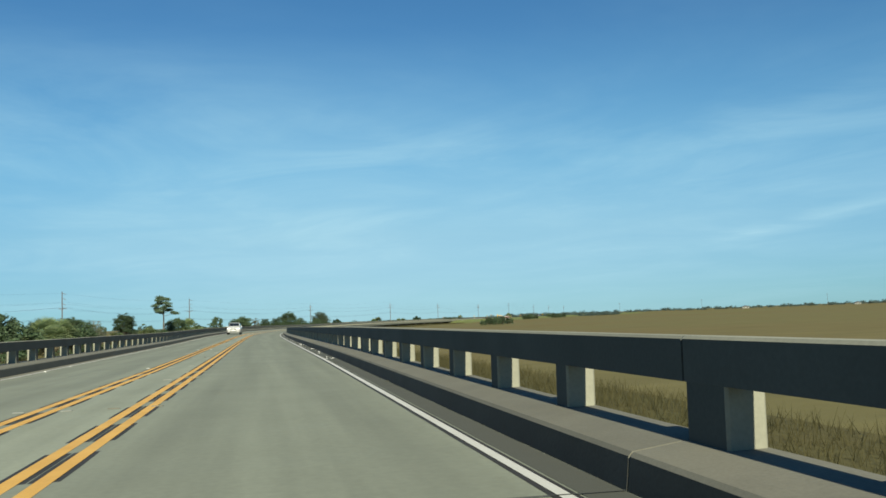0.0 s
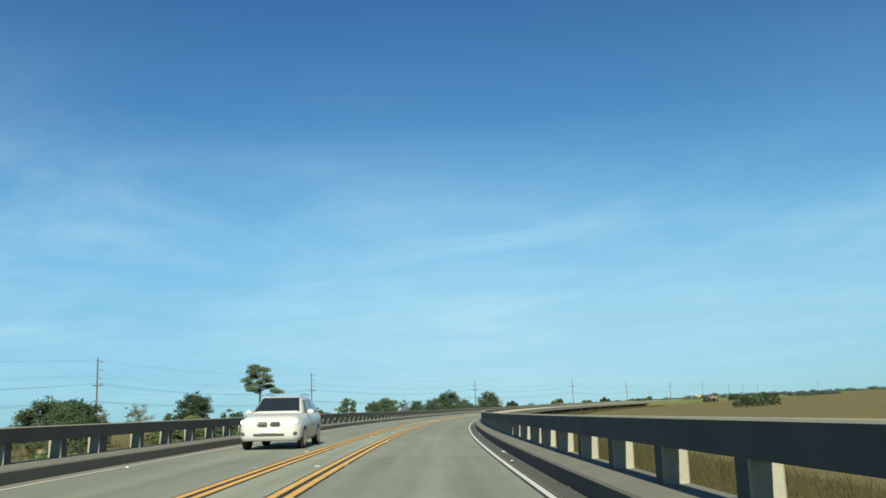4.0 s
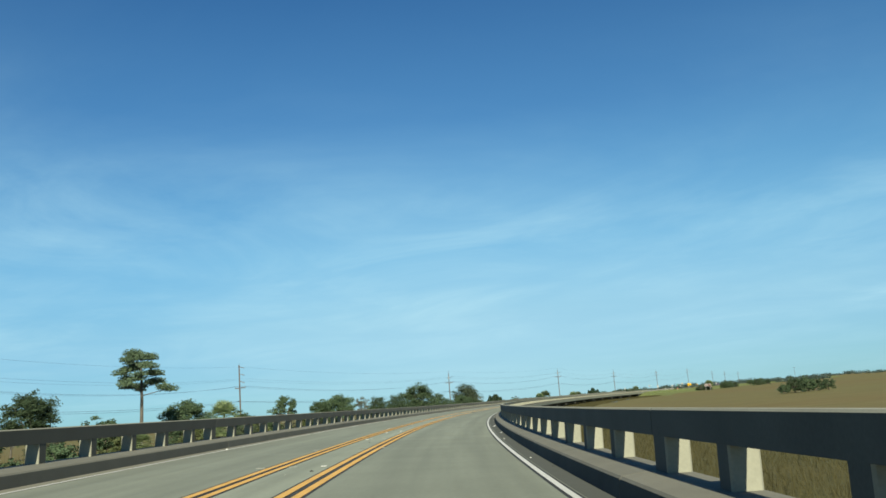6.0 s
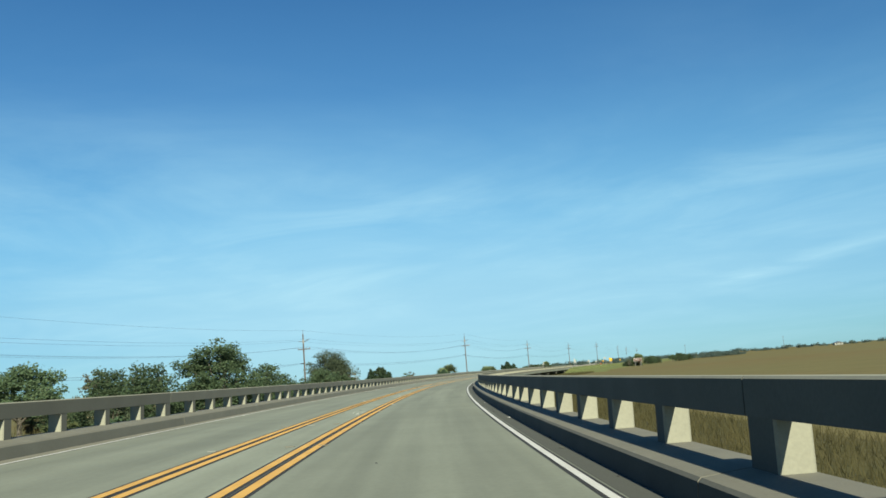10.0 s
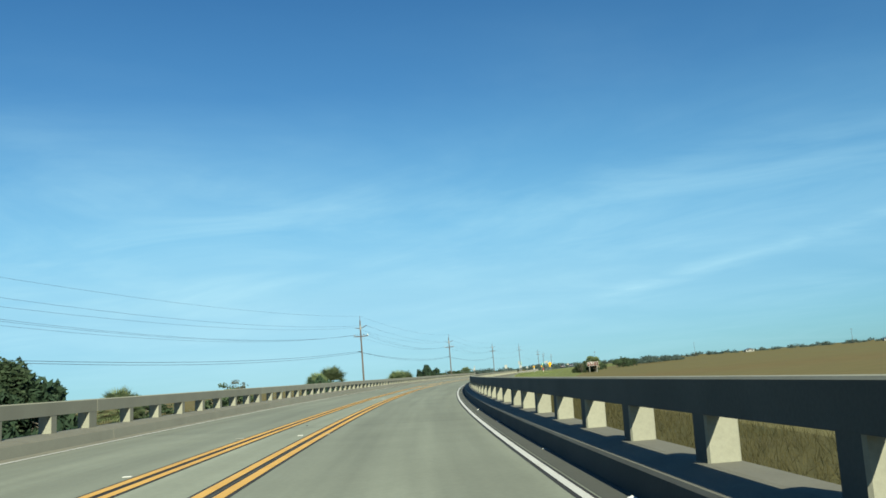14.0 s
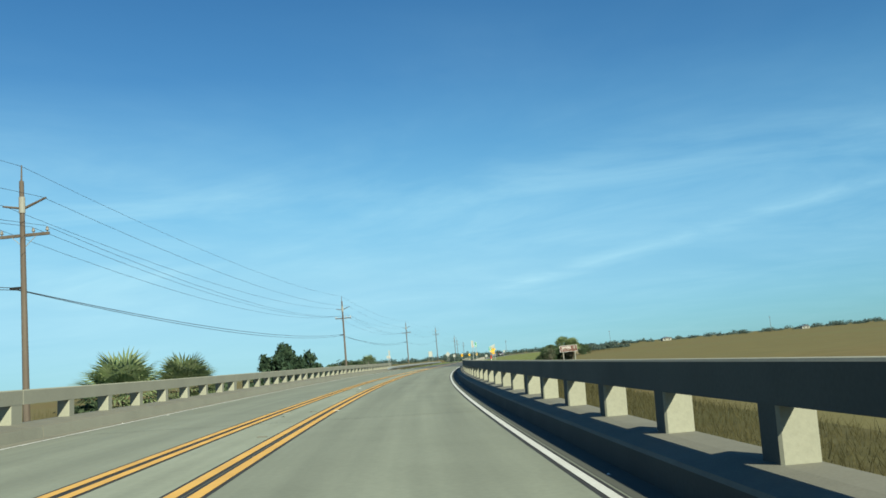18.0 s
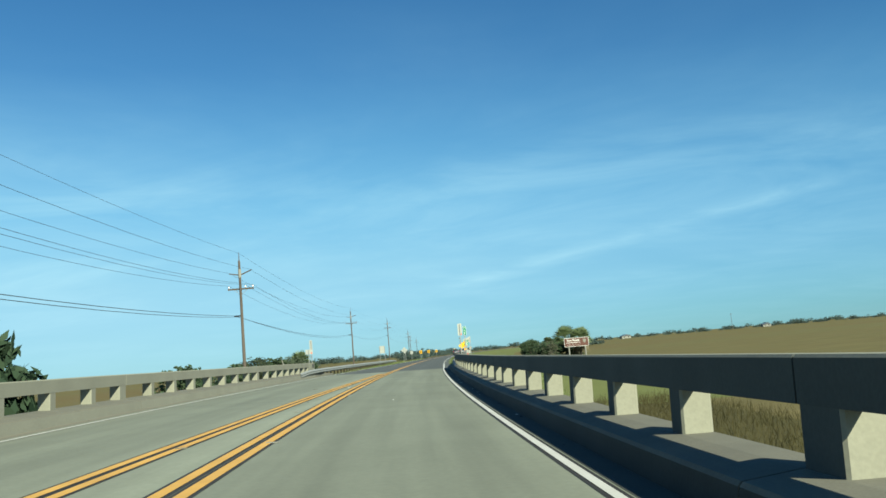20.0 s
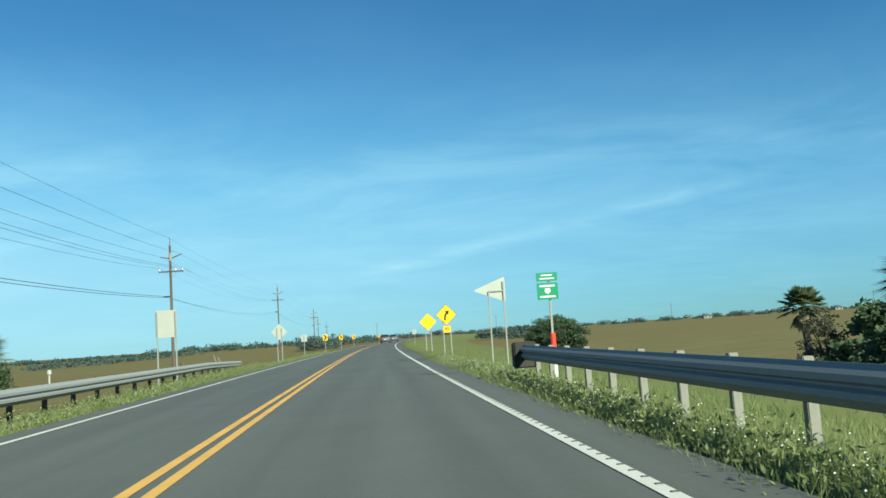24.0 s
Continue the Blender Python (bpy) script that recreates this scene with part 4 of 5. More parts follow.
bush_y = put(broad_tree(3.0, 4.0, 26, 2000, LEAFY, trunk_h=0.1, low=True, leaf=0.19, arms=7, label="yellow-green bush among darker trees", name="shrub"), -33.0, 128.0)
young = put(broad_tree(6.4, 5.2, 27, 4200, trunk_h=0.16, leaf=0.20, airy=1.2, arms=11, label="young green oak in the thicket"), -40.0, 118.0, scale=0.6)
grey = put(broad_tree(6.6, 6.4, 28, 4200, LEAFG, trunk_h=0.15, leaf=0.20, airy=1.15, arms=11, label="grey-green oak in the thicket"), -42.0, 140.0, scale=0.6)
young_cedar = put(cedar(5.6, 4.6, 29, "young dark cedar in the thicket", 4000, 0.2), -38.0, 100.0, scale=0.7)
pine = put(pine_tree(12.4, 7.4, 17, base=0.56, label="tall pine with a bare trunk and flat crown"), -29.6, 257.0)
forked = put(broad_tree(7.0, 5.2, 18, 5200, trunk_h=0.4, leaf=0.17, airy=0.95, arms=11, label="small round-crowned tree with a forked trunk"), -17.1, 302.9)
ced = put(cedar(5.8, 8.4, 19, "dense dark green cedar behind the railing"), 90.0, 508.8)
cab = put(palm(3.2, 2.8, 20, 56, label="low cabbage palm with grey-green fan leaves"), 59.9, 459.1)
cab_t = put(palm(3.3, 2.25, 21, 60, label="cabbage palm with a brown skirt of dry fronds"), 171.9, 586.6, -1.45)
lone = put(palm(2.9, 1.05, 22, 34, label="small cabbage palm with a shaggy trunk and round crown"), 173.0, 592.5, -1.5)

FIXED = [  # thing, x, y, size, turn
    (oak, -9.6, 332.5, 1.08, 70), (dome, -11.4, 313.0, 0.72, 10), (dry, -4.2, 341.2, 1.05, 30), (scrub_oak, -0.5, 326.0, 1.0, 10), (scrub_oak, 13.5, 346.0, 1.0, 60), (shrub, 12.5, 343.0, 1.5, 80),
    (oak_b, 22.5, 384.5, 0.74, 200), (shrub, 25.0, 383.0, 1.5, 40), (shrub, 19.0, 380.5, 1.3, 80), (forked, 30.9, 378.2, 0.72, 40), (ced, 31.1, 378.6, 0.86, 140), (dry, 28.2, 392.3, 0.75, 15), (shrub, 42.7, 423.3, 1.25, 55), (dry, 43.7, 424.6, 0.7, 200),
    (cab, 33.9, 408.4, 0.72, 20), (shrub, 35.5, 410.5, 1.1, 20), (ced, 56.5, 450.5, 0.78, 60), (shrub, 59.9, 455.6, 1.0, 30), (cab, 57.0, 454.0, 0.85, 100),
    (cab, 73.8, 474.4, 0.80, 33), (cab, 77.7, 483.0, 0.80, 150), (shrub, 72.4, 471.5, 0.95, 75), (shrub, 79.4, 485.0, 1.0, 10), (shrub, 87.2, 505.2, 0.9, 10),
    (cab, -25.0, 287.5, 1.15, 120), (shrub, -22.5, 289.5, 1.5, 70), (oak_b, -41.5, 193.3, 0.85, 60), (shrub, -24.1, 85.2, 1.5, 40),
    (oak, -62.2, 182.7, 1.1, 100), (oak, -46.1, 212.4, 1.02, 60), (dome, -40.0, 161.0, 0.68, 20), (forked, -41.9, 147.8, 0.95, 0), (scrub_oak, -66.0, 172.0, 0.9, 20), (scrub_oak, -37.9, 190.9, 0.95, 200), (dry, -47.0, 226.0, 0.9, 77), (forked, -47.5, 262.0, 0.7, 10),
    (cab, 147.6, 637.8, 1.0, 0), (cab, 145.6, 634.0, 0.7, 70),
]
for ob, x, y, sc, turn in FIXED:
    copy_thing(ob, Matrix.Translation((x, y, WATER + dip(y - 25))) @ pose(0, 0, 0, 0, 0, turn) @ Matrix.Scale(sc / ob.scale[0], 4))

SIZE = {bush: 3.2, bush_y: 3.0, young: 6.4, grey: 6.6, dry: 6.2, cab: 4.9, young_cedar: 5.6}


def plant(ob, x, y, h, turn, wide=1.0):
    """A copy of a plant, h metres tall."""
    sc = h / SIZE[ob] / ob.scale[0]
    copy_thing(ob, Matrix.Translation((x, y, WATER + dip(y - 25))) @ pose(0, 0, 0, 0, 0, turn) @ Matrix.Diagonal((sc * wide, sc * wide, sc, 1)))


rg = random.Random(8)
for k in range(100):                # thicket along the far side of the railing
    sk = 50 + 305 * (k + rg.random()) / 100
    la = -rg.uniform(28, 52) + max(0, sk - 250) * 0.08
    ob = rg.choice([bush, bush, bush_y, young, young, grey, dry, cab, young_cedar])
    p = road(sk, la)
    plant(ob, p.x, p.y, rg.uniform(3.2, 5.4) if sk < 168 else rg.uniform(2.2, 3.3), rg.uniform(0, 360), 1.15)
for k in range(44):                 # scrub close under the railing
    p = road(70 + 350 * (k + rg.random()) / 44, -rg.uniform(11.5, 19))
    plant(rg.choice([bush, bush_y]), p.x, p.y, rg.uniform(1.5, 2.1), rg.uniform(0, 360), 1.5)
for k in range(18):                 # thicket beside the bank
    u = k / 17
    ob = rg.choice([bush, young, young_cedar, grey]) if k else bush
    plant(ob, 112 + 34 * u + rg.uniform(-2, 2), 574 + 56 * u + rg.uniform(-2, 2), rg.uniform(3.0, 4.2) if u < 0.4 else rg.uniform(3.8, 5.0), rg.uniform(0, 360), 1.2)
# right-hand side
for ob, x, y, sc, turn in [(shrub, 84.5, 316.0, 0.95, 0), (shrub, 88.0, 318.0, 1.0, 50), (shrub, 91.0, 319.5, 0.85, 90), (shrub, 94.5, 321.0, 0.75, 130), (shrub, 81.5, 314.5, 0.6, 30),
                           (shrub, 166.6, 584.6, 1.0, 10), (shrub, 165.4, 584.2, 0.85, 60), (shrub, 169.5, 587.0, 1.1, 100), (shrub, 171.5, 584.5, 0.8, 170), (dry, 170.0, 590.0, 0.5, 0),
                           (cab_t, 170.6, 581.5, 0.94, 40), (oak, 202.6, 639.3, 0.62, 20), (shrub, 199.0, 634.0, 1.1, 0), (shrub, 206.0, 642.5, 1.2, 70), (oak_b, 209.0, 648.0, 0.55, 60), (shrub, 215.0, 655.0, 1.1, 10),
                           (dry, 166.0, 582.5, 0.55, 120),
                           (oak, 231.5, 670.5, 0.6, 45), (shrub, 238.0, 676.0, 1.5, 5), (shrub, 245.0, 684.0, 1.4, 5), (oak_b, 252.0, 690.0, 0.5, 80)]:
    copy_thing(ob, Matrix.Translation((x, y, -1.6 + dip(y))) @ pose(0, 0, 0, 0, 0, turn) @ Matrix.Scale(sc / ob.scale[0], 4))


def blades(name, spots, material, h0, h1, width, seed, lean=0.25):
    """Upright grass blades at the given spots (x, y, z)."""
    g = np.random.default_rng(seed)
    p = np.array(spots, float)
    n = len(p)
    a = g.random(n) * 6.283
    h = h0 + (h1 - h0) * g.random(n)
    w = width * (0.6 + 0.8 * g.random(n))
    d = np.stack([np.cos(a), np.sin(a), np.zeros(n)], 1) * w[:, None]
    top = p + np.stack([g.normal(0, lean, n) * h, g.normal(0, lean, n) * h, h], 1)
    v = np.stack([p - d, p + d, top], 1).reshape(-1, 3)
    me = bpy.data.meshes.new(name)
    me.from_pydata(v.tolist(), [], np.arange(n * 3).reshape(-1, 3).tolist())
    me.materials.append(material)
    return me


def spots_along(n, s0, s1, l0, l1, seed, power=1.0, z=None):
    g = np.random.default_rng(seed)
    s = s0 + (s1 - s0) * g.random(n)
    la = l0 + (l1 - l0) * g.random(n) ** power
    dry = np.ones(n, bool)
    for s0, s1, mid in POOLS:
        dry &= ~((s > s0) & (s < s1) & (np.abs(la - mid) < 1.0))
    s, la = s[dry], la[dry]
    n = len(s)
    x, y, t, zz, e = (np.interp(s, SG, A) for A in (XS, YS, TH, ZS, ES))
    if z is None:
        h = np.array([ground_level(a, b) + dip(c) for a, b, c in zip(s, la, y)])
    else:
        h = z + np.interp(y, [40, 520], [0.0, -0.96])
    return np.stack([x + la * np.cos(t), y - la * np.sin(t), h], 1)


thing("marsh_reeds", "tall brown and olive marsh reeds beside the bridge", "reeds", kind="stuff",
      me=blades("marsh_reeds", spots_along(210000, -20, 540, 3.4, 13, 31, 1.2, WATER), REED, 0.25, 0.62, 0.011, 33, 0.42))
thing("marsh_reeds", "green and tan reeds between shrubs beyond the railing", "reeds", kind="stuff",
      me=blades("marsh_reeds", np.concatenate([spots_along(36000, -20, 556, -9, -20, 34, 1.0, WATER), spots_along(12000, 0, 556, -20, -55, 35, 1.0, WATER)]), REED, 0.9, 1.6, 0.026, 36, 0.12))
thing("verge_grass", "short green grass on the road bank", "grass", kind="stuff",
      me=blades("verge_grass", np.concatenate([spots_along(40000, 541, 640, 2.6, 8, 41, 1.3), spots_along(9000, 560, 760, 4, 18, 42, 1.2), spots_along(9000, 560, 700, -6.0, -9, 43, 1.2)]), GRASS, 0.08, 0.32, 0.011, 44, 0.35))
thing("tall_grass", "tall light green grass and weeds along the guardrail", "grass", kind="stuff",
      me=blades("tall_grass", np.concatenate([spots_along(50000, 559, 640, 2.3, 4.0, 62, 1.2), spots_along(16000, 560, 650, -6.0, -7.8, 63, 1.0)]), GRASS, 0.14, 0.42, 0.007, 64, 0.35))
thing("tall_grass", "knee-high uncut grass round the guardrail posts", "grass", kind="stuff",
      me=blades("tall_grass", np.concatenate([spots_along(26000, 561, 645, 2.95, 3.9, 66, 1.0), spots_along(30000, 561, 622, 2.65, 3.2, 71, 1.0)]), GRASS, 0.16, 0.42, 0.006, 67, 0.45))
thing("dry_stalks", "pale dry stalks among the roadside weeds", "grass", kind="stuff",
      me=blades("dry_stalks", np.concatenate([spots_along(11000, 559, 640, 2.5, 3.9, 68), spots_along(4000, 560, 650, -6.0, -7.8, 69)]), STRAW, 0.12, 0.48, 0.006, 70, 0.5))
wg = random.Random(61)
clumps = []
edge = spots_along(2200, 559, 640, 2.12, 2.75, 44, 0.6)
for k, p in enumerate(np.concatenate([edge, spots_along(3000, 559, 640, 2.45, 3.5, 45, 1.0), spots_along(1700, 560, 648, -5.95, -7.3, 46, 1.0)])):
    r = wg.uniform(0.04, 0.12) if k < len(edge) else wg.uniform(0.12, 0.31)
    clumps.append((p[0], p[1], p[2] + r * 0.6, r, r * wg.uniform(0.7, 1.2)))
thing("roadside_weeds", "tangled leafy green weeds under the guardrail", "weeds", kind="stuff", me=leaf_cloud("roadside_weeds", clumps, 200000, 0.026, GRASS, 47, flat=1.3, long=2.6))
fl = np.concatenate([spots_along(3600, 560, 636, 2.5, 3.5, 48), spots_along(600, 560, 645, -6.0, -7.0, 49)])
fl[:, 2] += 0.16 + 0.26 * np.random.default_rng(5).random(len(fl))
fv, ff = [], []
for x, y, z in fl:
    b = len(fv)
    fv += [(x - 0.011, y, z), (x, y - 0.011, z + 0.003), (x + 0.011, y, z), (x, y + 0.011, z + 0.003), (x, y, z + 0.012)]
    ff += [(b, b + 1, b + 4), (b + 1, b + 2, b + 4), (b + 2, b + 3, b + 4), (b + 3, b, b + 4)]
thing("wild_flowers", "small white daisies among the roadside weeds", "flowers", kind="stuff", me=mesh_from("wild_flowers", fv, ff, FLOWER))


def far_woods(name, line, depth, h, count, size, seed, label, gaps=0.0):
    """A belt of far trees along a line on the plan."""
    g = random.Random(seed)
    cl = []
    L = [Vector((*p, 0)) for p in line]
    for a, b in zip(L[:-1], L[1:]):
        n = max(2, int((b - a).length / (h * 0.75)))
        for k in range(n):
            if gaps and noise.noise(Vector(((a.x + (b.x - a.x) * k / n) * 0.01, (a.y + (b.y - a.y) * k / n) * 0.01, seed))) < gaps - 0.4:
                continue
            p = a.lerp(b, (k + g.random()) / n)
            hh = h * g.uniform(0.55, 1.1) * (1 + 0.35 * noise.noise(Vector((p.x * 0.012, p.y * 0.012, 3.0))))
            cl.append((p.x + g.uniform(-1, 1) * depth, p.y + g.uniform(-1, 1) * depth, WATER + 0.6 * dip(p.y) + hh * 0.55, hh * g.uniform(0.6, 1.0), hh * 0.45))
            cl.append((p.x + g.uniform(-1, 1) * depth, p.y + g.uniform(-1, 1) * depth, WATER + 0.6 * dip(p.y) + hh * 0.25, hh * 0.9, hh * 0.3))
    return thing(name, label, "woods", kind="stuff", me=leaf_cloud(name, cl, count, size, FARHAZE, seed, long=1.3))


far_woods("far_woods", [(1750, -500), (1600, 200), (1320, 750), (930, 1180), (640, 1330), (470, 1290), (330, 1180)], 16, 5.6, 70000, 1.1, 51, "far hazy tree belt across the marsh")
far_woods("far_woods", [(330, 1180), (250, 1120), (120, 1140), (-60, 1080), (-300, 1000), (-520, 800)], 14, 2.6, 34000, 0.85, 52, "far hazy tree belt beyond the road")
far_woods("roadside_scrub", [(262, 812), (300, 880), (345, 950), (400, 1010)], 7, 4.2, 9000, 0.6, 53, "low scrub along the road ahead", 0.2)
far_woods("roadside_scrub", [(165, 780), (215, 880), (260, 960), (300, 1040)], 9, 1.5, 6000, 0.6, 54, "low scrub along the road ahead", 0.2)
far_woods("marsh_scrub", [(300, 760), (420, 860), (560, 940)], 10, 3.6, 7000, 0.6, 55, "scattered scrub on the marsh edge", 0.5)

# ---- guardrails past the bridge ----
BEAM = [(0.0, 0.31), (0.035, 0.27), (0.075, 0.235), (0.075, 0.185), (0.03, 0.16), (0.03, 0.14), (0.075, 0.115), (0.075, 0.065), (0.035, 0.03), (0.0, -0.01)]


def guardrail(label, line, sign, block_at, first, timber, gap=1.905):
    """A W-beam on blocked-out timber posts from first on; line: rows of (s, lat, top)."""
    S, A, T = [p[0] for p in line], [p[1] for p in line], [p[2] for p in line]
    t = thing("guardrail", label, "guardrail", group="guardrails")
    n = int((S[-1] - S[0]) / 1.2)
    vs, fs = [], []
    prof = BEAM + [(x - 0.006, z) for x, z in reversed(BEAM)]
    k = len(prof)
    for i in range(n + 1):
        s = S[0] + (S[-1] - S[0]) * i / n
        la, top = float(np.interp(s, S, A)), float(np.interp(s, S, T))
        for x, z in prof:
            q = road(s, la - sign * x)
            vs.append((q.x, q.y, q.z + top - 0.31 + z))
    for i in range(n):
        for j in range(k):
            a, b = i * k + j, i * k + (j + 1) % k
            fs.append((a, b, b + k, a + k))
    fs += [tuple(range(k)), tuple(range(n * k + k - 1, n * k - 1, -1))]
    me = mesh_from("beam", vs, fs, STEEL)
    bm = bmesh.new()
    bm.from_mesh(me)
    bmesh.ops.recalc_face_normals(bm, faces=bm.faces[:])
    bm.to_mesh(me)
    bm.free()
    part("beam", me, t, "grey galvanised W-beam")
    post = box(-0.05, 0.05, -0.045, 0.045, -0.8, 0.0, timber, 0.008, "post")
    blk = box(-0.09, 0.09, -0.04, 0.04, -0.31, -0.03, timber, 0.008, "block")
    s = first
    while s < S[-1]:
        la, top = float(np.interp(s, S, A)), float(np.interp(s, S, T))
        m = road_m(s, la, 0, tilt=False)
        part("post", post, t, "weathered timber post", m=m @ pose(sign * 0.29, 0, top))
        part("block", blk, t, m=m @ pose(sign * 0.10, 0, top))
        s += gap
    if block_at:
        part("end_terminal", box(-0.22, 0.28, -0.25, 0.1, -0.5, 0.07, BLACKP, 0.03, "end_terminal"), t, "dark boxed end terminal", m=road_m(S[-1], A[-1], 0, tilt=False) @ pose(0, 0.2, top))
    return t


guardrail("grey steel guardrail on pale timber posts over flowering weeds", [(549.6, 2.40, 0.36), (553.7, 2.38, 0.50), (556.5, 2.38, 0.56), (562, 2.44, 0.57), (568, 2.62, 0.60), (576, 2.88, 0.64), (584, 3.0, 0.68), (600, 3.1, 0.72), (618, 3.2, 0.72)], 1, True, 560.03, POSTWOOD, 1.448)
guardrail("grey steel guardrail fixed to the bridge railing end", [(551.2, -7.42, 0.36), (554.5, -7.36, 0.50), (558.5, -7.30, 0.54), (563, -7.15, 0.56), (576, -6.9, 0.60), (611, -6.9, 0.62), (638, -7.45, 0.6), (651, -8.1, 0.42)], -1, False, 560.0, POLEWOOD)
for sgn, la, n in ((1, R_FACE, 1.1), (-1, L_FACE, 2.6)):
    block = thing("railing_end_block", "pale concrete end block closing the bridge railing", "railing", road_m(557.31, la))
    # right block's road face painted with the rail's shade tone
    part("block", two_tone(box(min(0, sgn * 0.3), max(0, sgn * 0.3), 0, n, -0.6, TOP - 0.01, RAILCON, 0.02, "block"), RAILSHADE, lambda v, sgn=sgn: v.x * sgn < -0.9 and sgn > 0), block)
    if sgn < 0:
        part("plaque", box(0, 0.012, 1.65, 2.2, 0.62, 0.90, SIGNBLK, 0.004, "plaque"), block, "dark recessed plate")
    part("kerb", box(min(0, -sgn * 0.42), max(0, -sgn * 0.42), 0.0, n, -0.3, LEDGE, KERBCON, 0.02, "kerb"), block)
nose = [road(557.31 + 2.6 + 4.2 * q, la + 0.42 * q, up) for q in (0, 1) for la, up in ((-7.38, -0.1), (-7.40, LEDGE * (1 - 0.75 * q)), (-7.8, (LEDGE + 0.02) * (1 - 0.75 * q)), (-7.8, -0.1))]
thing("kerb_ramp", "low pale concrete kerb nose tapering down", "kerb", me=mesh_from("kerb_ramp", nose, [(0, 1, 5, 4), (1, 2, 6, 5), (2, 3, 7, 6), (3, 2, 1, 0), (4, 5, 6, 7), (0, 4, 7, 3)], KERBCON))

# grooves across the edge line and old tar marks
groove = box(-0.03, 0.03, -0.018, 0.018, 0.0, 0.011, TAR, 0.003, "groove")
grooves = thing("rumble_grooves", "rumble grooves cut across the white edge line", "road marking", kind="structure")
for k in range(170):
    part("groove", groove, grooves, m=road_m(578 + k * 0.29, 1.715, 0.004))
for s0, la0, s1, la1, w in ((623.4, 1.2, 622.2, 2.1, 0.10), (639.0, 1.0, 636.0, 2.2, 0.12)):
    a, b = road(s0, la0, 0.010), road(s1, la1, 0.010)
    n = (b - a).normalized().cross(Vector((0, 0, 1))) * w / 2
    thing("tar_mark", "dark smear of tar across the asphalt", "road marking", kind="structure", me=mesh_from("tar_mark", [a - n, a.lerp(b, 0.5) - n * 1.6, b - n * 0.6, b + n * 0.6, a.lerp(b, 0.45) + n * 1.3, a + n], [(0, 1, 2, 3, 4, 5)], BLACKP))

# ---- road signs ----


def text_mesh(txt, size, depth=0.004, bold=0.0):
    cu = bpy.data.curves.new("lettering", "FONT")
    cu.body, cu.size, cu.extrude, cu.align_x, cu.align_y, cu.offset = txt, size, depth, "CENTER", "CENTER", bold
    ob = bpy.data.objects.new("lettering", cu)
    scene.collection.objects.link(ob)
    bpy.context.view_layer.update()
    me = bpy.data.meshes.new_from_object(ob.evaluated_get(bpy.context.evaluated_depsgraph_get()))
    bpy.data.objects.remove(ob)
    return me


def flat_poly(pts, y0, y1, material, name):
    """A plate with that outline in x and z, from y0 to y1."""
    n = len(pts)
    vs = [(x, y0, z) for x, z in pts] + [(x, y1, z) for x, z in pts]
    fs = [tuple(range(n)), tuple(range(2 * n - 1, n - 1, -1))] + [(k, k + n, (k + 1) % n + n, (k + 1) % n) for k in range(n)]
    me = mesh_from(name, vs, fs, material)
    bm = bmesh.new()
    bm.from_mesh(me)
    bmesh.ops.recalc_face_normals(bm, faces=bm.faces[:])
    bm.to_mesh(me)
    bm.free()
    return me


def rect(x0, x1, z0, z1, r=0.03):
    pts = []
    for cx, cz, a in ((x1 - r, z0 + r, -90), (x1 - r, z1 - r, 0), (x0 + r, z1 - r, 90), (x0 + r, z0 + r, 180)):
        pts += [(cx + r * math.cos(radians(a + q)), cz + r * math.sin(radians(a + q))) for q in (0, 30, 60, 90)]
    return pts


def diamond(d, z, r=0.05):
    return [(x * math.cos(radians(45)) - w * math.sin(radians(45)), z + x * math.sin(radians(45)) + w * math.cos(radians(45))) for x, w in rect(-d / 2, d / 2, -d / 2, d / 2, r)]


def posts_for(t, xs, foot, top, y=0.03, material=None, r=0.03):
    for x in xs:
        part("post", box(x - r, x + r, y, y + 0.045, foot, top, material or STEEL, 0.004, "post"), t)


def sign_at(name, label, s, la, turn=0.0, lean=0.0, base=0.0):
    m = road_m(s + 0.8, la, 0, tilt=False, turn=turn)
    m.translation.z = road(s + 0.8, 0).z + base
    return thing(name, label, "road sign", m @ pose(0, 0, 0, 0, lean, 0))


FOOT = -1.3
# curve warning with its speed plate
w1 = sign_at("curve_sign", "yellow diamond sign with a black curved arrow", 652.7, 4.6, lean=0)
part("panel", flat_poly(diamond(0.92, 2.3), -0.004, 0, SIGNYEL, "panel"), w1)
part("border", flat_poly(diamond(0.96, 2.3, 0.06), 0.0, 0.003, SIGNBLK, "border"), w1)
arr = [(-0.15, 1.95), (-0.04, 1.95), (-0.03, 2.15), (0.01, 2.27), (0.07, 2.35), (0.13, 2.28), (0.2, 2.56), (-0.08, 2.53), (-0.01, 2.45), (-0.08, 2.35), (-0.13, 2.2)]
part("arrow", flat_poly(arr, -0.009, -0.004, SIGNBLK, "arrow"), w1, "black bent arrow")
part("speed_plate", flat_poly(rect(-0.24, 0.24, 1.16, 1.58), -0.004, 0.0, SIGNYEL, "speed_plate"), w1, "small yellow plate reading 45")
part("lettering", text_mesh("45", 0.3), w1, m=pose(0, -0.008, 1.39, 90))
posts_for(w1, (-0.22, 0.24), FOOT, 2.2)
w2 = sign_at("warning_sign", "blank-looking yellow diamond warning sign on two posts", 661.5, 3.9)
part("panel", flat_poly(diamond(0.9, 2.05), -0.004, 0, SIGNYEL, "panel"), w2)
posts_for(w2, (-0.2, 0.2), FOOT, 2.0)


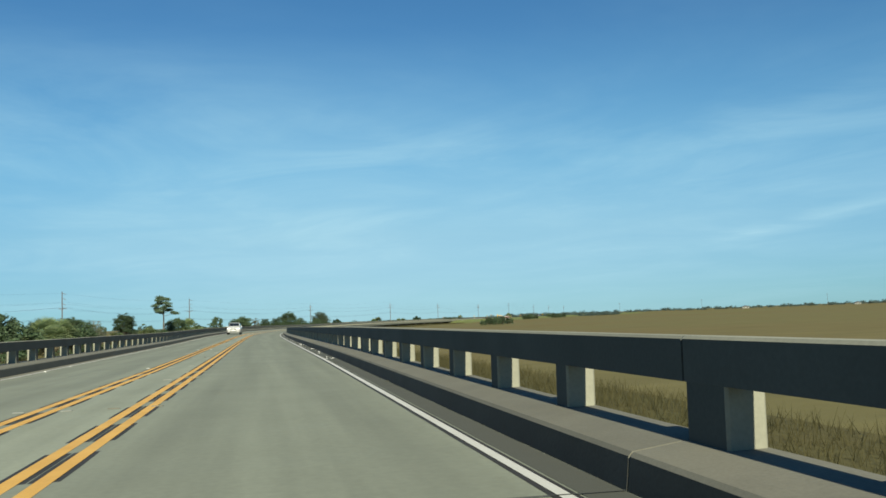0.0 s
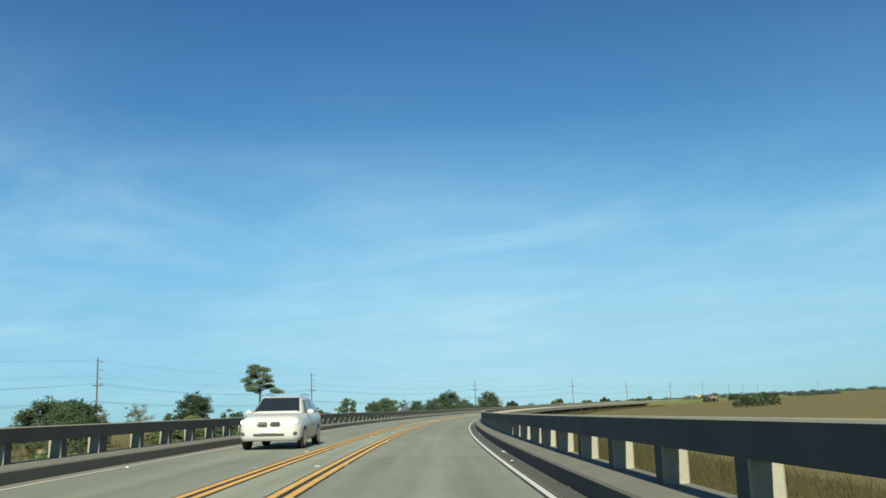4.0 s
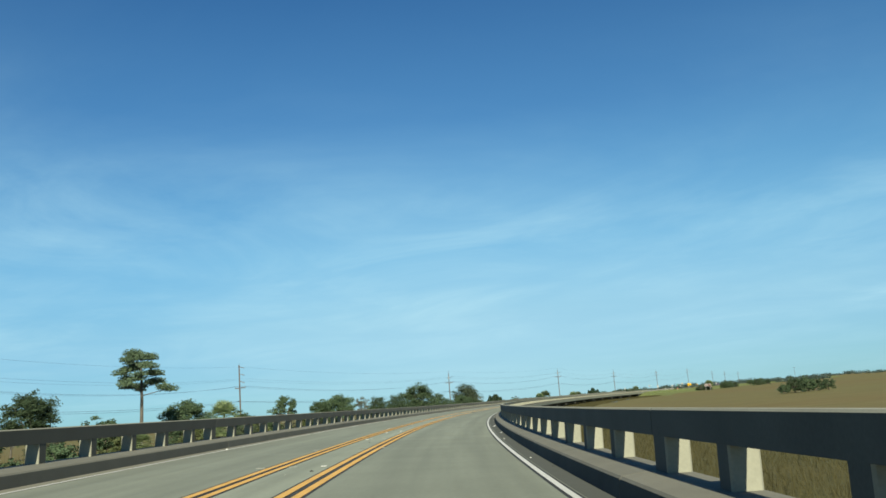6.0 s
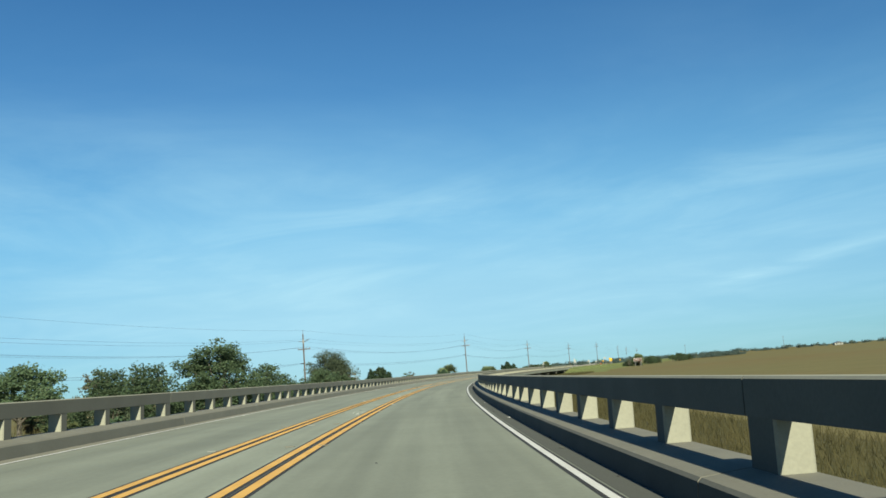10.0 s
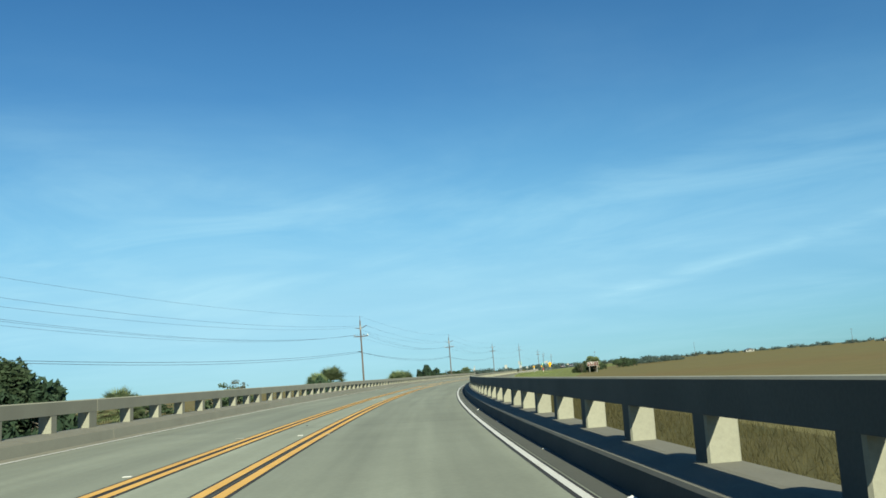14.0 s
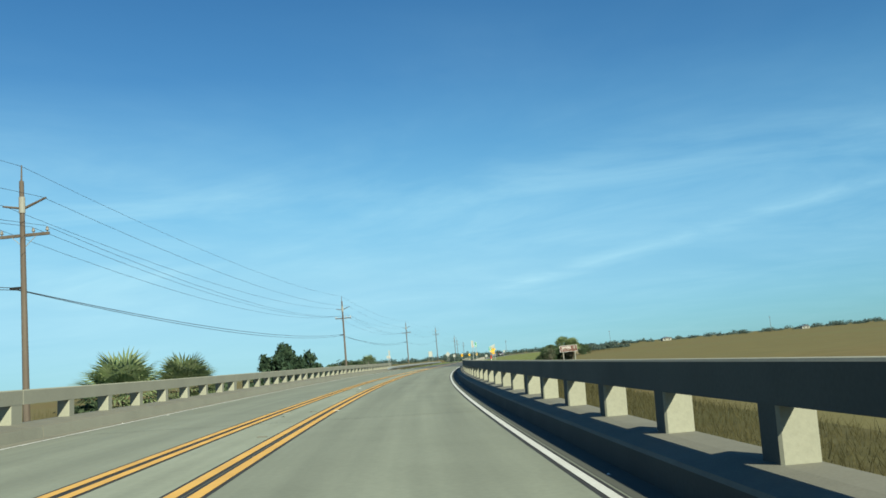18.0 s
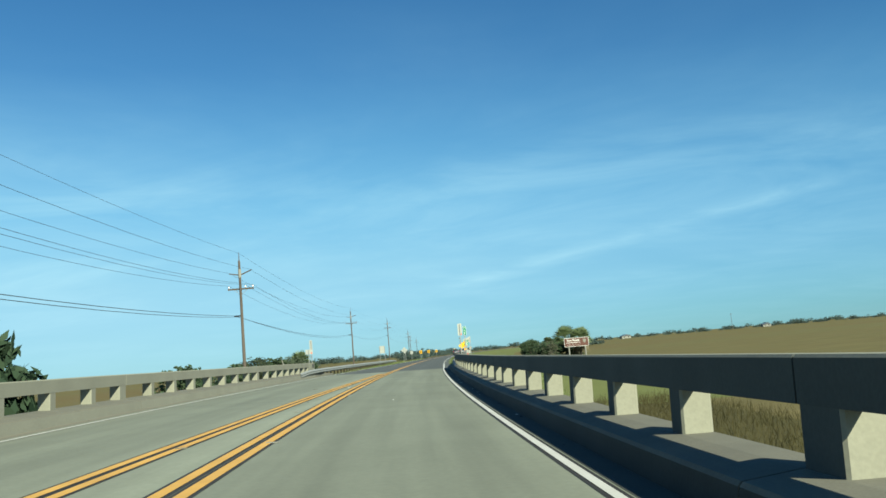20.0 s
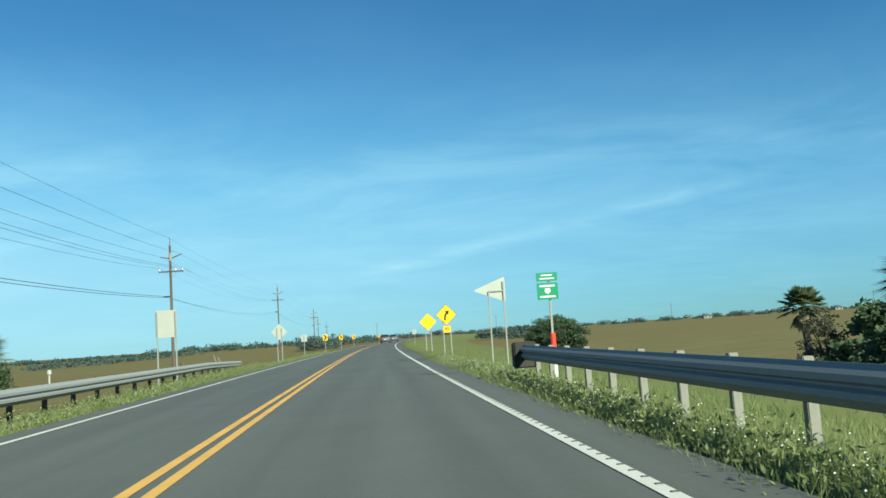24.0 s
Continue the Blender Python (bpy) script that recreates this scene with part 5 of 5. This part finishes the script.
def chevron(s, la, z=1.6, turn=0.0):
    t = sign_at("chevron_sign", "yellow chevron sign with a black arrowhead", s, la, turn)
    part("panel", flat_poly(rect(-0.3, 0.3, z - 0.38, z + 0.38), -0.004, 0, SIGNYEL, "panel"), t)
    part("arrow", flat_poly([(-0.24, z + 0.3), (-0.02, z + 0.3), (0.24, z), (-0.02, z - 0.3), (-0.24, z - 0.3), (0.02, z)], -0.009, -0.004, SIGNBLK, "arrow"), t, "black chevron")
    posts_for(t, (0.0,), FOOT, z + 0.3)
    t["group"] = "curve chevrons"


for s, la in ((706, -7.1), (733, -7.1), (761, -7.1), (830, -7.1)):
    chevron(s, la)

# backs of signs that face the other way
def sign_back(s, la, w, h, z, label, xs, diamond_of=0.0, turn=0.0, lean=0.0):
    t = sign_at("sign_back", label, s, la, turn, lean)
    part("panel", flat_poly(diamond(diamond_of, z) if diamond_of else rect(-w / 2, w / 2, z - h / 2, z + h / 2), -0.004, 0.0, SIGNBACK, "panel"), t)
    for x in xs:
        part("post", box(x - 0.03, x + 0.03, -0.055, -0.008, FOOT, z + h * 0.45 if not diamond_of else z + 0.3, STEEL, 0.004, "post"), t)
    return t


sign_back(637.5, -9.28, 0.92, 1.22, 2.35, "plain pale back of a large sign on two posts", (-0.4, 0.42))
sign_back(667.0, -7.75, 0, 0.9, 2.1, "pale back of a diamond sign on two posts", (-0.16, 0.2), 0.92)
sign_back(690.0, -8.05, 0.6, 0.75, 1.6, "pale back of a small sign", (0,))
pen = sign_at("pennant_sign", "pale bare back of a pennant sign on two thin posts", 633.2, 5.2)
part("panel", flat_poly([(0.28, 2.30), (0.28, 3.24), (0.22, 3.27), (-0.99, 2.80), (-0.99, 2.74), (0.22, 2.27)], -0.004, 0.0, SIGNBACK, "panel"), pen, "bare metal back tapering to a point")
part("post", box(0.17, 0.23, -0.055, -0.008, FOOT, 3.1, STEEL, 0.004, "post"), pen)
part("post", box(-0.45, -0.39, -0.055, -0.008, FOOT, 2.7, STEEL, 0.004, "post"), pen)
part("brace", box(-0.40, 0.17, -0.05, -0.01, 2.68, 2.73, STEEL, 0.004, "brace"), pen)
sign_back(592.2, 4.45, 0.38, 0.38, 0.95, "small pale square back of a marker sign", (0.0,))
sign_back(735.0, 4.6, 0.6, 0.75, 1.7, "white sign far ahead beside the road", (0.0,))
tall = sign_back(561.5, 3.06, 0.31, 0.91, 2.73, "tall narrow pale back of a sign at the bridge end", (0.02,), turn=4, lean=1.0)
part("sticker", box(0.07, 0.13, -0.010, -0.005, 2.33, 2.43, REDP, 0.001, "sticker"), tall, "small faded red sticker")
mile = sign_at("mile_sign", "narrow green mile marker with white border and lettering", 563.35, 3.52, turn=4)
part("panel", flat_poly(rect(-0.127, 0.127, 2.33, 2.99, 0.03), -0.004, 0, SIGNWHT, "panel"), mile, "white bordered sign plate")
part("face", flat_poly(rect(-0.114, 0.114, 2.343, 2.977, 0.025), -0.007, -0.004, SIGNGRN, "face"), mile, "green reflective face")
for word, size, z in (("MILE", 0.09, 2.87), ("2", 0.19, 2.67), ("8", 0.19, 2.46)):
    me = text_mesh(word, size, 0.002, 0.002)
    me.materials.clear()
    me.materials.append(SIGNWHT)
    part("lettering", me, mile, "white lettering", m=pose(0, -0.010, z, 90))
posts_for(mile, (0.0,), FOOT, 2.85)
low = sign_back(560.7, -8.36, 0.55, 0.36, 1.97, "tan plywood back of a small sign by the bridge end", (-0.02,))
part("sticker", box(0.14, 0.21, -0.010, -0.005, 1.84, 1.93, REDP, 0.001, "sticker"), low, "small faded red sticker")
slim = sign_back(562.0, -8.40, 0.30, 0.93, 2.40, "slim pale back of a tall sign turned edge on", (0.0,), turn=55)
part("clamp", box(-0.02, 0.13, 0.004, 0.05, 1.93, 2.0, SIGNBLK, 0.005, "clamp"), slim, "dark clamp under the plate")
guy = thing("guy_wire", "pale sleeved guy wire staying a power pole", "cable", Matrix.Translation(road(580, -13.2, -1.2)))
part("sleeve", rod((0, 0, 0), (-0.75, 0.3, 2.7), 0.045, 0.045, POSTWOOD, 8, "sleeve"), guy, "pale yellowish plastic sleeve")

# green sign pair on one post, its words too small to read
gs = sign_at("green_sign", "two stacked green signs with white lettering on a steel post", 621.2, 4.7)
part("upper_panel", flat_poly(rect(-0.29, 0.29, 2.33, 2.56, 0.02), -0.004, 0, SIGNGRN, "upper_panel"), gs)
part("lower_panel", flat_poly(rect(-0.29, 0.29, 1.83, 2.28, 0.02), -0.004, 0, SIGNGRN, "lower_panel"), gs)
for z, w, h in ((2.49, 0.15, 0.016), (2.40, 0.20, 0.016), (2.20, 0.21, 0.022), (1.91, 0.21, 0.022)):
    part("lettering_bar", flat_poly(rect(-w, w, z - h, z + h, 0.01), -0.008, -0.004, SIGNWHT, "lettering_bar"), gs, "white bar in place of lettering")
part("shield", flat_poly([(-0.07, 2.13), (0.07, 2.13), (0.08, 2.04), (0, 1.98), (-0.08, 2.04)], -0.008, -0.004, SIGNWHT, "shield"), gs)
posts_for(gs, (0.06,), FOOT, 2.4)
hy = thing("marker_post", "short red and white roadside marker post", "marker post", road_m(622.0, 4.75, 0, tilt=False))
part("shaft", rod((0, 0, -0.4), (0, 0, 0.55), 0.07, 0.07, SIGNWHT, 10, "shaft"), hy)
part("cap", rod((0, 0, 0.1), (0, 0, 0.9), 0.085, 0.075, REDP, 10, "cap"), hy, "red painted sleeve")

# brown monument sign on timber posts
br = sign_at("monument_sign", "brown sign with white lettering on two timber posts", 619.8, 20.6, turn=-6, lean=0)
part("panel", flat_poly(rect(-1.75, 1.75, 0.32, 1.58, 0.08), -0.02, 0.0, SIGNWHT, "panel"), br, "white edge of the sign")
part("face", flat_poly(rect(-1.70, 1.70, 0.37, 1.53, 0.06), -0.026, -0.02, SIGNBRN, "face"), br, "brown painted face")
part("lettering", text_mesh("Fort Pulaski", 0.42, 0.003, 0.012), br, m=Matrix.Translation((-0.45, -0.03, 1.22)) @ pose(0, 0, 0, 90) @ Matrix.Diagonal((0.9, 1, 1, 1)))
for part_m in br.children:
    if part_m.name.startswith("lettering"):
        part_m.data.materials.clear()
        part_m.data.materials.append(SIGNWHT)
for z, x0, x1, h in ((0.90, -1.45, 0.55, 0.032), (0.66, -1.4, 0.6, 0.008), (0.55, -1.3, 0.4, 0.008)):
    part("lettering_bar", flat_poly(rect(x0, x1, z - h, z + h, 0.015), -0.030, -0.026, SIGNWHT, "lettering_bar"), br, "white bar in place of small lettering")
part("emblem", flat_poly([(0.93, 1.32), (1.38, 1.32), (1.36, 1.0), (1.15, 0.72), (0.95, 1.0)], -0.030, -0.026, POSTWOOD, "emblem"), br, "pale arrowhead shape")
for x in (-1.15, 1.2):
    part("post", rod((x, 0.12, -1.9), (x, 0.12, 1.45), 0.11, 0.1, POSTWOOD, 10, "post"), br, "thick round timber post")
for ob in (w1,):
    for c in ob.children:
        if c.name.startswith("lettering"):
            c.data.materials.clear()
            c.data.materials.append(SIGNBLK)

# thin white posts along the left bank
for s, la in ((668, -13.0),):
    t = thing("marker_post", "thin white marker post in the grass", "marker post", road_m(s, la, -1.2, tilt=False))
    part("shaft", rod((0, 0, -0.3), (0, 0, 1.3), 0.04, 0.04, SIGNBACK, 8, "shaft"), t)
    part("cap", rod((0, 0, 1.3), (0, 0, 1.42), 0.06, 0.06, SIGNBACK, 8, "cap"), t)

stump = thing("pole_stub", "dark sawn-off pole stub beside a power pole", "post", road_m(686.0, -19.8, -1.5, tilt=False))
part("stub", rod((0, 0, -0.3), (0, 0, 1.9), 0.24, 0.2, POLEWOOD, 10, "stub"), stump)
for la, h in ((-18.9, 2.3), (-18.4, 2.0)):
    stake = thing("leaning_stake", "pale wooden stake leaning in the grass", "stake", road_m(700.0, la, -1.4, tilt=False))
    part("shaft", rod((0, 0, -0.3), (-0.75, 0, h), 0.05, 0.045, POSTWOOD, 6, "shaft"), stake)

# ---- vehicles ----
CARWHITE = mat("white_car_paint", (0.33, 0.33, 0.325), 0.25, vary=0.02, bump=0, spec=0.5)
CARGREY = mat("grey_car_paint", (0.10, 0.105, 0.115), 0.3, metal=0.4, vary=0.03, bump=0, spec=0.5)
GLASS = mat("tinted_glass", (0.012, 0.015, 0.018), 0.06, vary=0.02, bump=0, spec=0.8)
TYRE = mat("tyre_rubber", (0.018, 0.018, 0.018), 0.85, vary=0.1, bump=0.1)
TRIM = mat("black_trim", (0.02, 0.02, 0.022), 0.5, vary=0.05, bump=0)
LAMP = mat("lamp_glass", (0.75, 0.76, 0.78), 0.1, vary=0.03, bump=0, spec=0.8)
TAIL = mat("tail_lamp", (0.35, 0.01, 0.01), 0.2, vary=0.03, bump=0)
RIM = mat("alloy_rim", (0.45, 0.46, 0.47), 0.3, metal=0.9, vary=0.05, bump=0)


def loft(rings, material, name):
    """A closed skin through rings of equal length."""
    k = len(rings[0])
    vs = [v for r in rings for v in r]
    fs = [(i * k + j, i * k + (j + 1) % k, (i + 1) * k + (j + 1) % k, (i + 1) * k + j) for i in range(len(rings) - 1) for j in range(k)]
    fs += [tuple(range(k - 1, -1, -1)), tuple(range((len(rings) - 1) * k, len(rings) * k))]
    me = mesh_from(name, vs, fs, material, smooth=True)
    bm = bmesh.new()
    bm.from_mesh(me)
    bmesh.ops.recalc_face_normals(bm, faces=bm.faces[:])
    bm.to_mesh(me)
    bm.free()
    return me


def sport_utility(paint, label, m):
    """A large estate-bodied car; it faces -y, 4.9 m long."""
    t = thing("car", label, "car", m)

    def ring(y, w, z0, z1, sh):
        h = w / 2
        return [(-h * 0.92, y, z0), (-h, y, z0 + 0.12), (-h, y, z1 - 0.25), (-h * sh, y, z1 - 0.04), (-h * sh * 0.8, y, z1), (h * sh * 0.8, y, z1), (h * sh, y, z1 - 0.04), (h, y, z1 - 0.25), (h, y, z0 + 0.12), (h * 0.92, y, z0)]

    part("body", loft([ring(-2.45, 1.5, 0.42, 0.82, 0.9), ring(-2.38, 1.8, 0.28, 0.98, 0.9), ring(-2.0, 1.93, 0.26, 1.06, 0.88), ring(-1.15, 1.95, 0.26, 1.14, 0.92), ring(0.3, 1.95, 0.26, 1.14, 0.95), ring(1.9, 1.95, 0.27, 1.16, 0.95), ring(2.35, 1.86, 0.3, 1.14, 0.93), ring(2.44, 1.6, 0.42, 1.05, 0.9)], paint, "body"), t)

    def cab(y, wb, wt, z1):
        return [(-wb / 2, y, 1.06), (-wt / 2 - (wb - wt) * 0.12, y, z1 - 0.16), (-wt / 2, y, z1 - 0.06), (-wt / 2 * 0.8, y, z1), (wt / 2 * 0.8, y, z1), (wt / 2, y, z1 - 0.06), (wt / 2 + (wb - wt) * 0.12, y, z1 - 0.16), (wb / 2, y, 1.06)]

    part("cabin", loft([cab(-1.25, 1.74, 1.62, 1.14), cab(-0.42, 1.78, 1.34, 1.66), cab(0.4, 1.8, 1.32, 1.71), cab(1.6, 1.78, 1.28, 1.67), cab(2.3, 1.7, 1.46, 1.2)], paint, "cabin"), t)

    def pane(name, pts, label):
        n = len(pts)
        c = sum((Vector(q) for q in pts), Vector()) / n
        out = (Vector(pts[1]) - Vector(pts[0])).cross(Vector(pts[2]) - Vector(pts[1])).normalized()
        if out.dot(c - Vector((0, 0.4, 1.0))) < 0:
            out.negate()
        vs = [Vector(q) - out * 0.03 for q in pts] + [Vector(q) + out * 0.022 for q in pts]
        fs = [tuple(range(n)), tuple(range(2 * n - 1, n - 1, -1))] + [(k, k + n, (k + 1) % n + n, (k + 1) % n) for k in range(n)]
        part(name, mesh_from(name, vs, fs, GLASS), t, label)

    pane("windscreen", [(-0.74, -1.16, 1.185), (0.74, -1.16, 1.185), (0.60, -0.46, 1.615), (-0.60, -0.46, 1.615)], "dark sloping windscreen")
    pane("rear_window", [(-0.66, 2.2, 1.26), (0.66, 2.2, 1.26), (0.56, 1.68, 1.61), (-0.56, 1.68, 1.61)], "dark rear window")
    for x in (-1, 1):
        pane("side_window", [(x * 0.86, -0.75, 1.16), (x * 0.875, 0.45, 1.16), (x * 0.72, 0.45, 1.58), (x * 0.71, -0.3, 1.56)], "dark side window")
        pane("side_window", [(x * 0.875, 0.55, 1.16), (x * 0.865, 1.85, 1.18), (x * 0.70, 1.45, 1.56), (x * 0.72, 0.55, 1.58)], "dark side window")
    for x in (-1, 1):
        part("roof_rail", rod((x * 0.6, -0.3, 1.745), (x * 0.6, 1.6, 1.745), 0.02, 0.02, RIM, 6, "roof_rail"), t)
        part("door_mirror", box(x * 1.03 - 0.11, x * 1.03 + 0.11, -0.78, -0.62, 1.08, 1.24, paint, 0.04, "door_mirror"), t)
        part("headlight", box(x * 0.7 - 0.2, x * 0.7 + 0.2, -2.44, -2.3, 0.78, 0.93, LAMP, 0.03, "headlight"), t, "clear headlight")
        part("fog_light", box(x * 0.74 - 0.14, x * 0.74 + 0.14, -2.44, -2.36, 0.44, 0.56, TRIM, 0.02, "fog_light"), t)
        part("tail_light", box(x * 0.76 - 0.16, x * 0.76 + 0.16, 2.33, 2.44, 0.86, 1.05, TAIL, 0.02, "tail_light"), t, "red tail light")
        part("grille", box(x * 0.2 - 0.19, x * 0.2 + 0.19, -2.475, -2.40, 0.70, 0.86, TRIM, 0.05, "grille"), t, "dark slatted grille")
        for y in (-1.5, 1.45):
            wh = part("wheel", merged("wheel", [rod((x * 0.78, y, 0.36), (x * 0.985, y, 0.36), 0.36, 0.36, TYRE, 24)], TYRE), t, "black tyre with alloy rim")
            part("rim", rod((x * 0.985, y, 0.36), (x * 0.995, y, 0.36), 0.25, 0.24, RIM, 16, "rim"), wh)
    part("air_intake", box(-0.5, 0.5, -2.455, -2.38, 0.40, 0.52, TRIM, 0.02, "air_intake"), t)
    part("number_plate", box(-0.26, 0.26, -2.49, -2.46, 0.53, 0.64, SIGNWHT, 0.004, "number_plate"), t, "plain pale plate")
    part("number_plate", box(-0.26, 0.26, 2.44, 2.46, 0.72, 0.84, SIGNWHT, 0.004, "number_plate"), t, "plain pale plate")
    return t


sport_utility(CARWHITE, "white sport utility car in the oncoming lane", road_m(127.4, -5.1, 0.01))
sport_utility(CARGREY, "dark grey car driving ahead on the asphalt road", road_m(768, -1.3, 0.01, turn=180))
sport_utility(CARGREY, "dark grey car farther ahead on the asphalt road", road_m(800, -1.1, 0.01, turn=180))


def far_house(x, y, w, d, h, turn):
    t = thing("house", "small pale house among far trees across the marsh", "house", Matrix.Translation((x, y, WATER - 0.6)) @ pose(0, 0, 0, 0, 0, turn), group="far houses")
    part("wall", box(-w / 2, w / 2, -d / 2, d / 2, 0, h, POSTWOOD, 0.05, "wall"), t)
    part("roof", flat_poly([(-w / 2 - 0.5, h), (0, h + 1.9), (w / 2 + 0.5, h)], -d / 2 - 0.5, d / 2 + 0.5, CARGREY, "roof"), t)
    for xx in (-w / 4, w / 4):
        part("window", box(xx - 0.6, xx + 0.6, -d / 2 - 0.05, -d / 2, 1.0, 2.4, GLASS, 0.01, "window"), t)


for x, y, w, tn in ((1180, 880, 16, 50), (905, 1150, 9, 30), (1300, 700, 14, 60), (1010, 1060, 8, 35), (760, 1230, 11, 20), (1480, 400, 14, 70)):
    far_house(x, y, w, 7, 2.9, -tn)


# thin poles far across the marsh
def far_pole(x, y, h):
    t = thing("far_pole", "thin far utility pole across the marsh", "power pole", Matrix.Translation((x, y, WATER - 0.6)), group="far poles")
    part("pole", rod((0, 0, -0.3), (0, 0, h), 0.22, 0.16, POLEWOOD, 6, "pole"), t)
    part("crossarm", box(-1.4, 1.4, -0.1, 0.1, h - 1.6, h - 1.35, POLEWOOD, 0.02, "crossarm"), t)


for x, y, h in ((1150, 870, 19), (1010, 1020, 18), (860, 1160, 19), (700, 1260, 18), (1390, 560, 20), (560, 1270, 17)):
    far_pole(x, y, h)


# a slim marker post beyond the far guardrail
mk = thing("marker_post", "slim white marker post with a round white head", "marker post", road_m(672.5, -27.5, -1.45, tilt=False))
part("post", rod((0, 0, -0.2), (0, 0, 1.95), 0.09, 0.08, SIGNBACK, 8, "post"), mk)
part("head", rod((0, 0, 1.94), (0, 0, 2.3), 0.2, 0.14, SIGNBACK, 10, "head"), mk, "round white head")
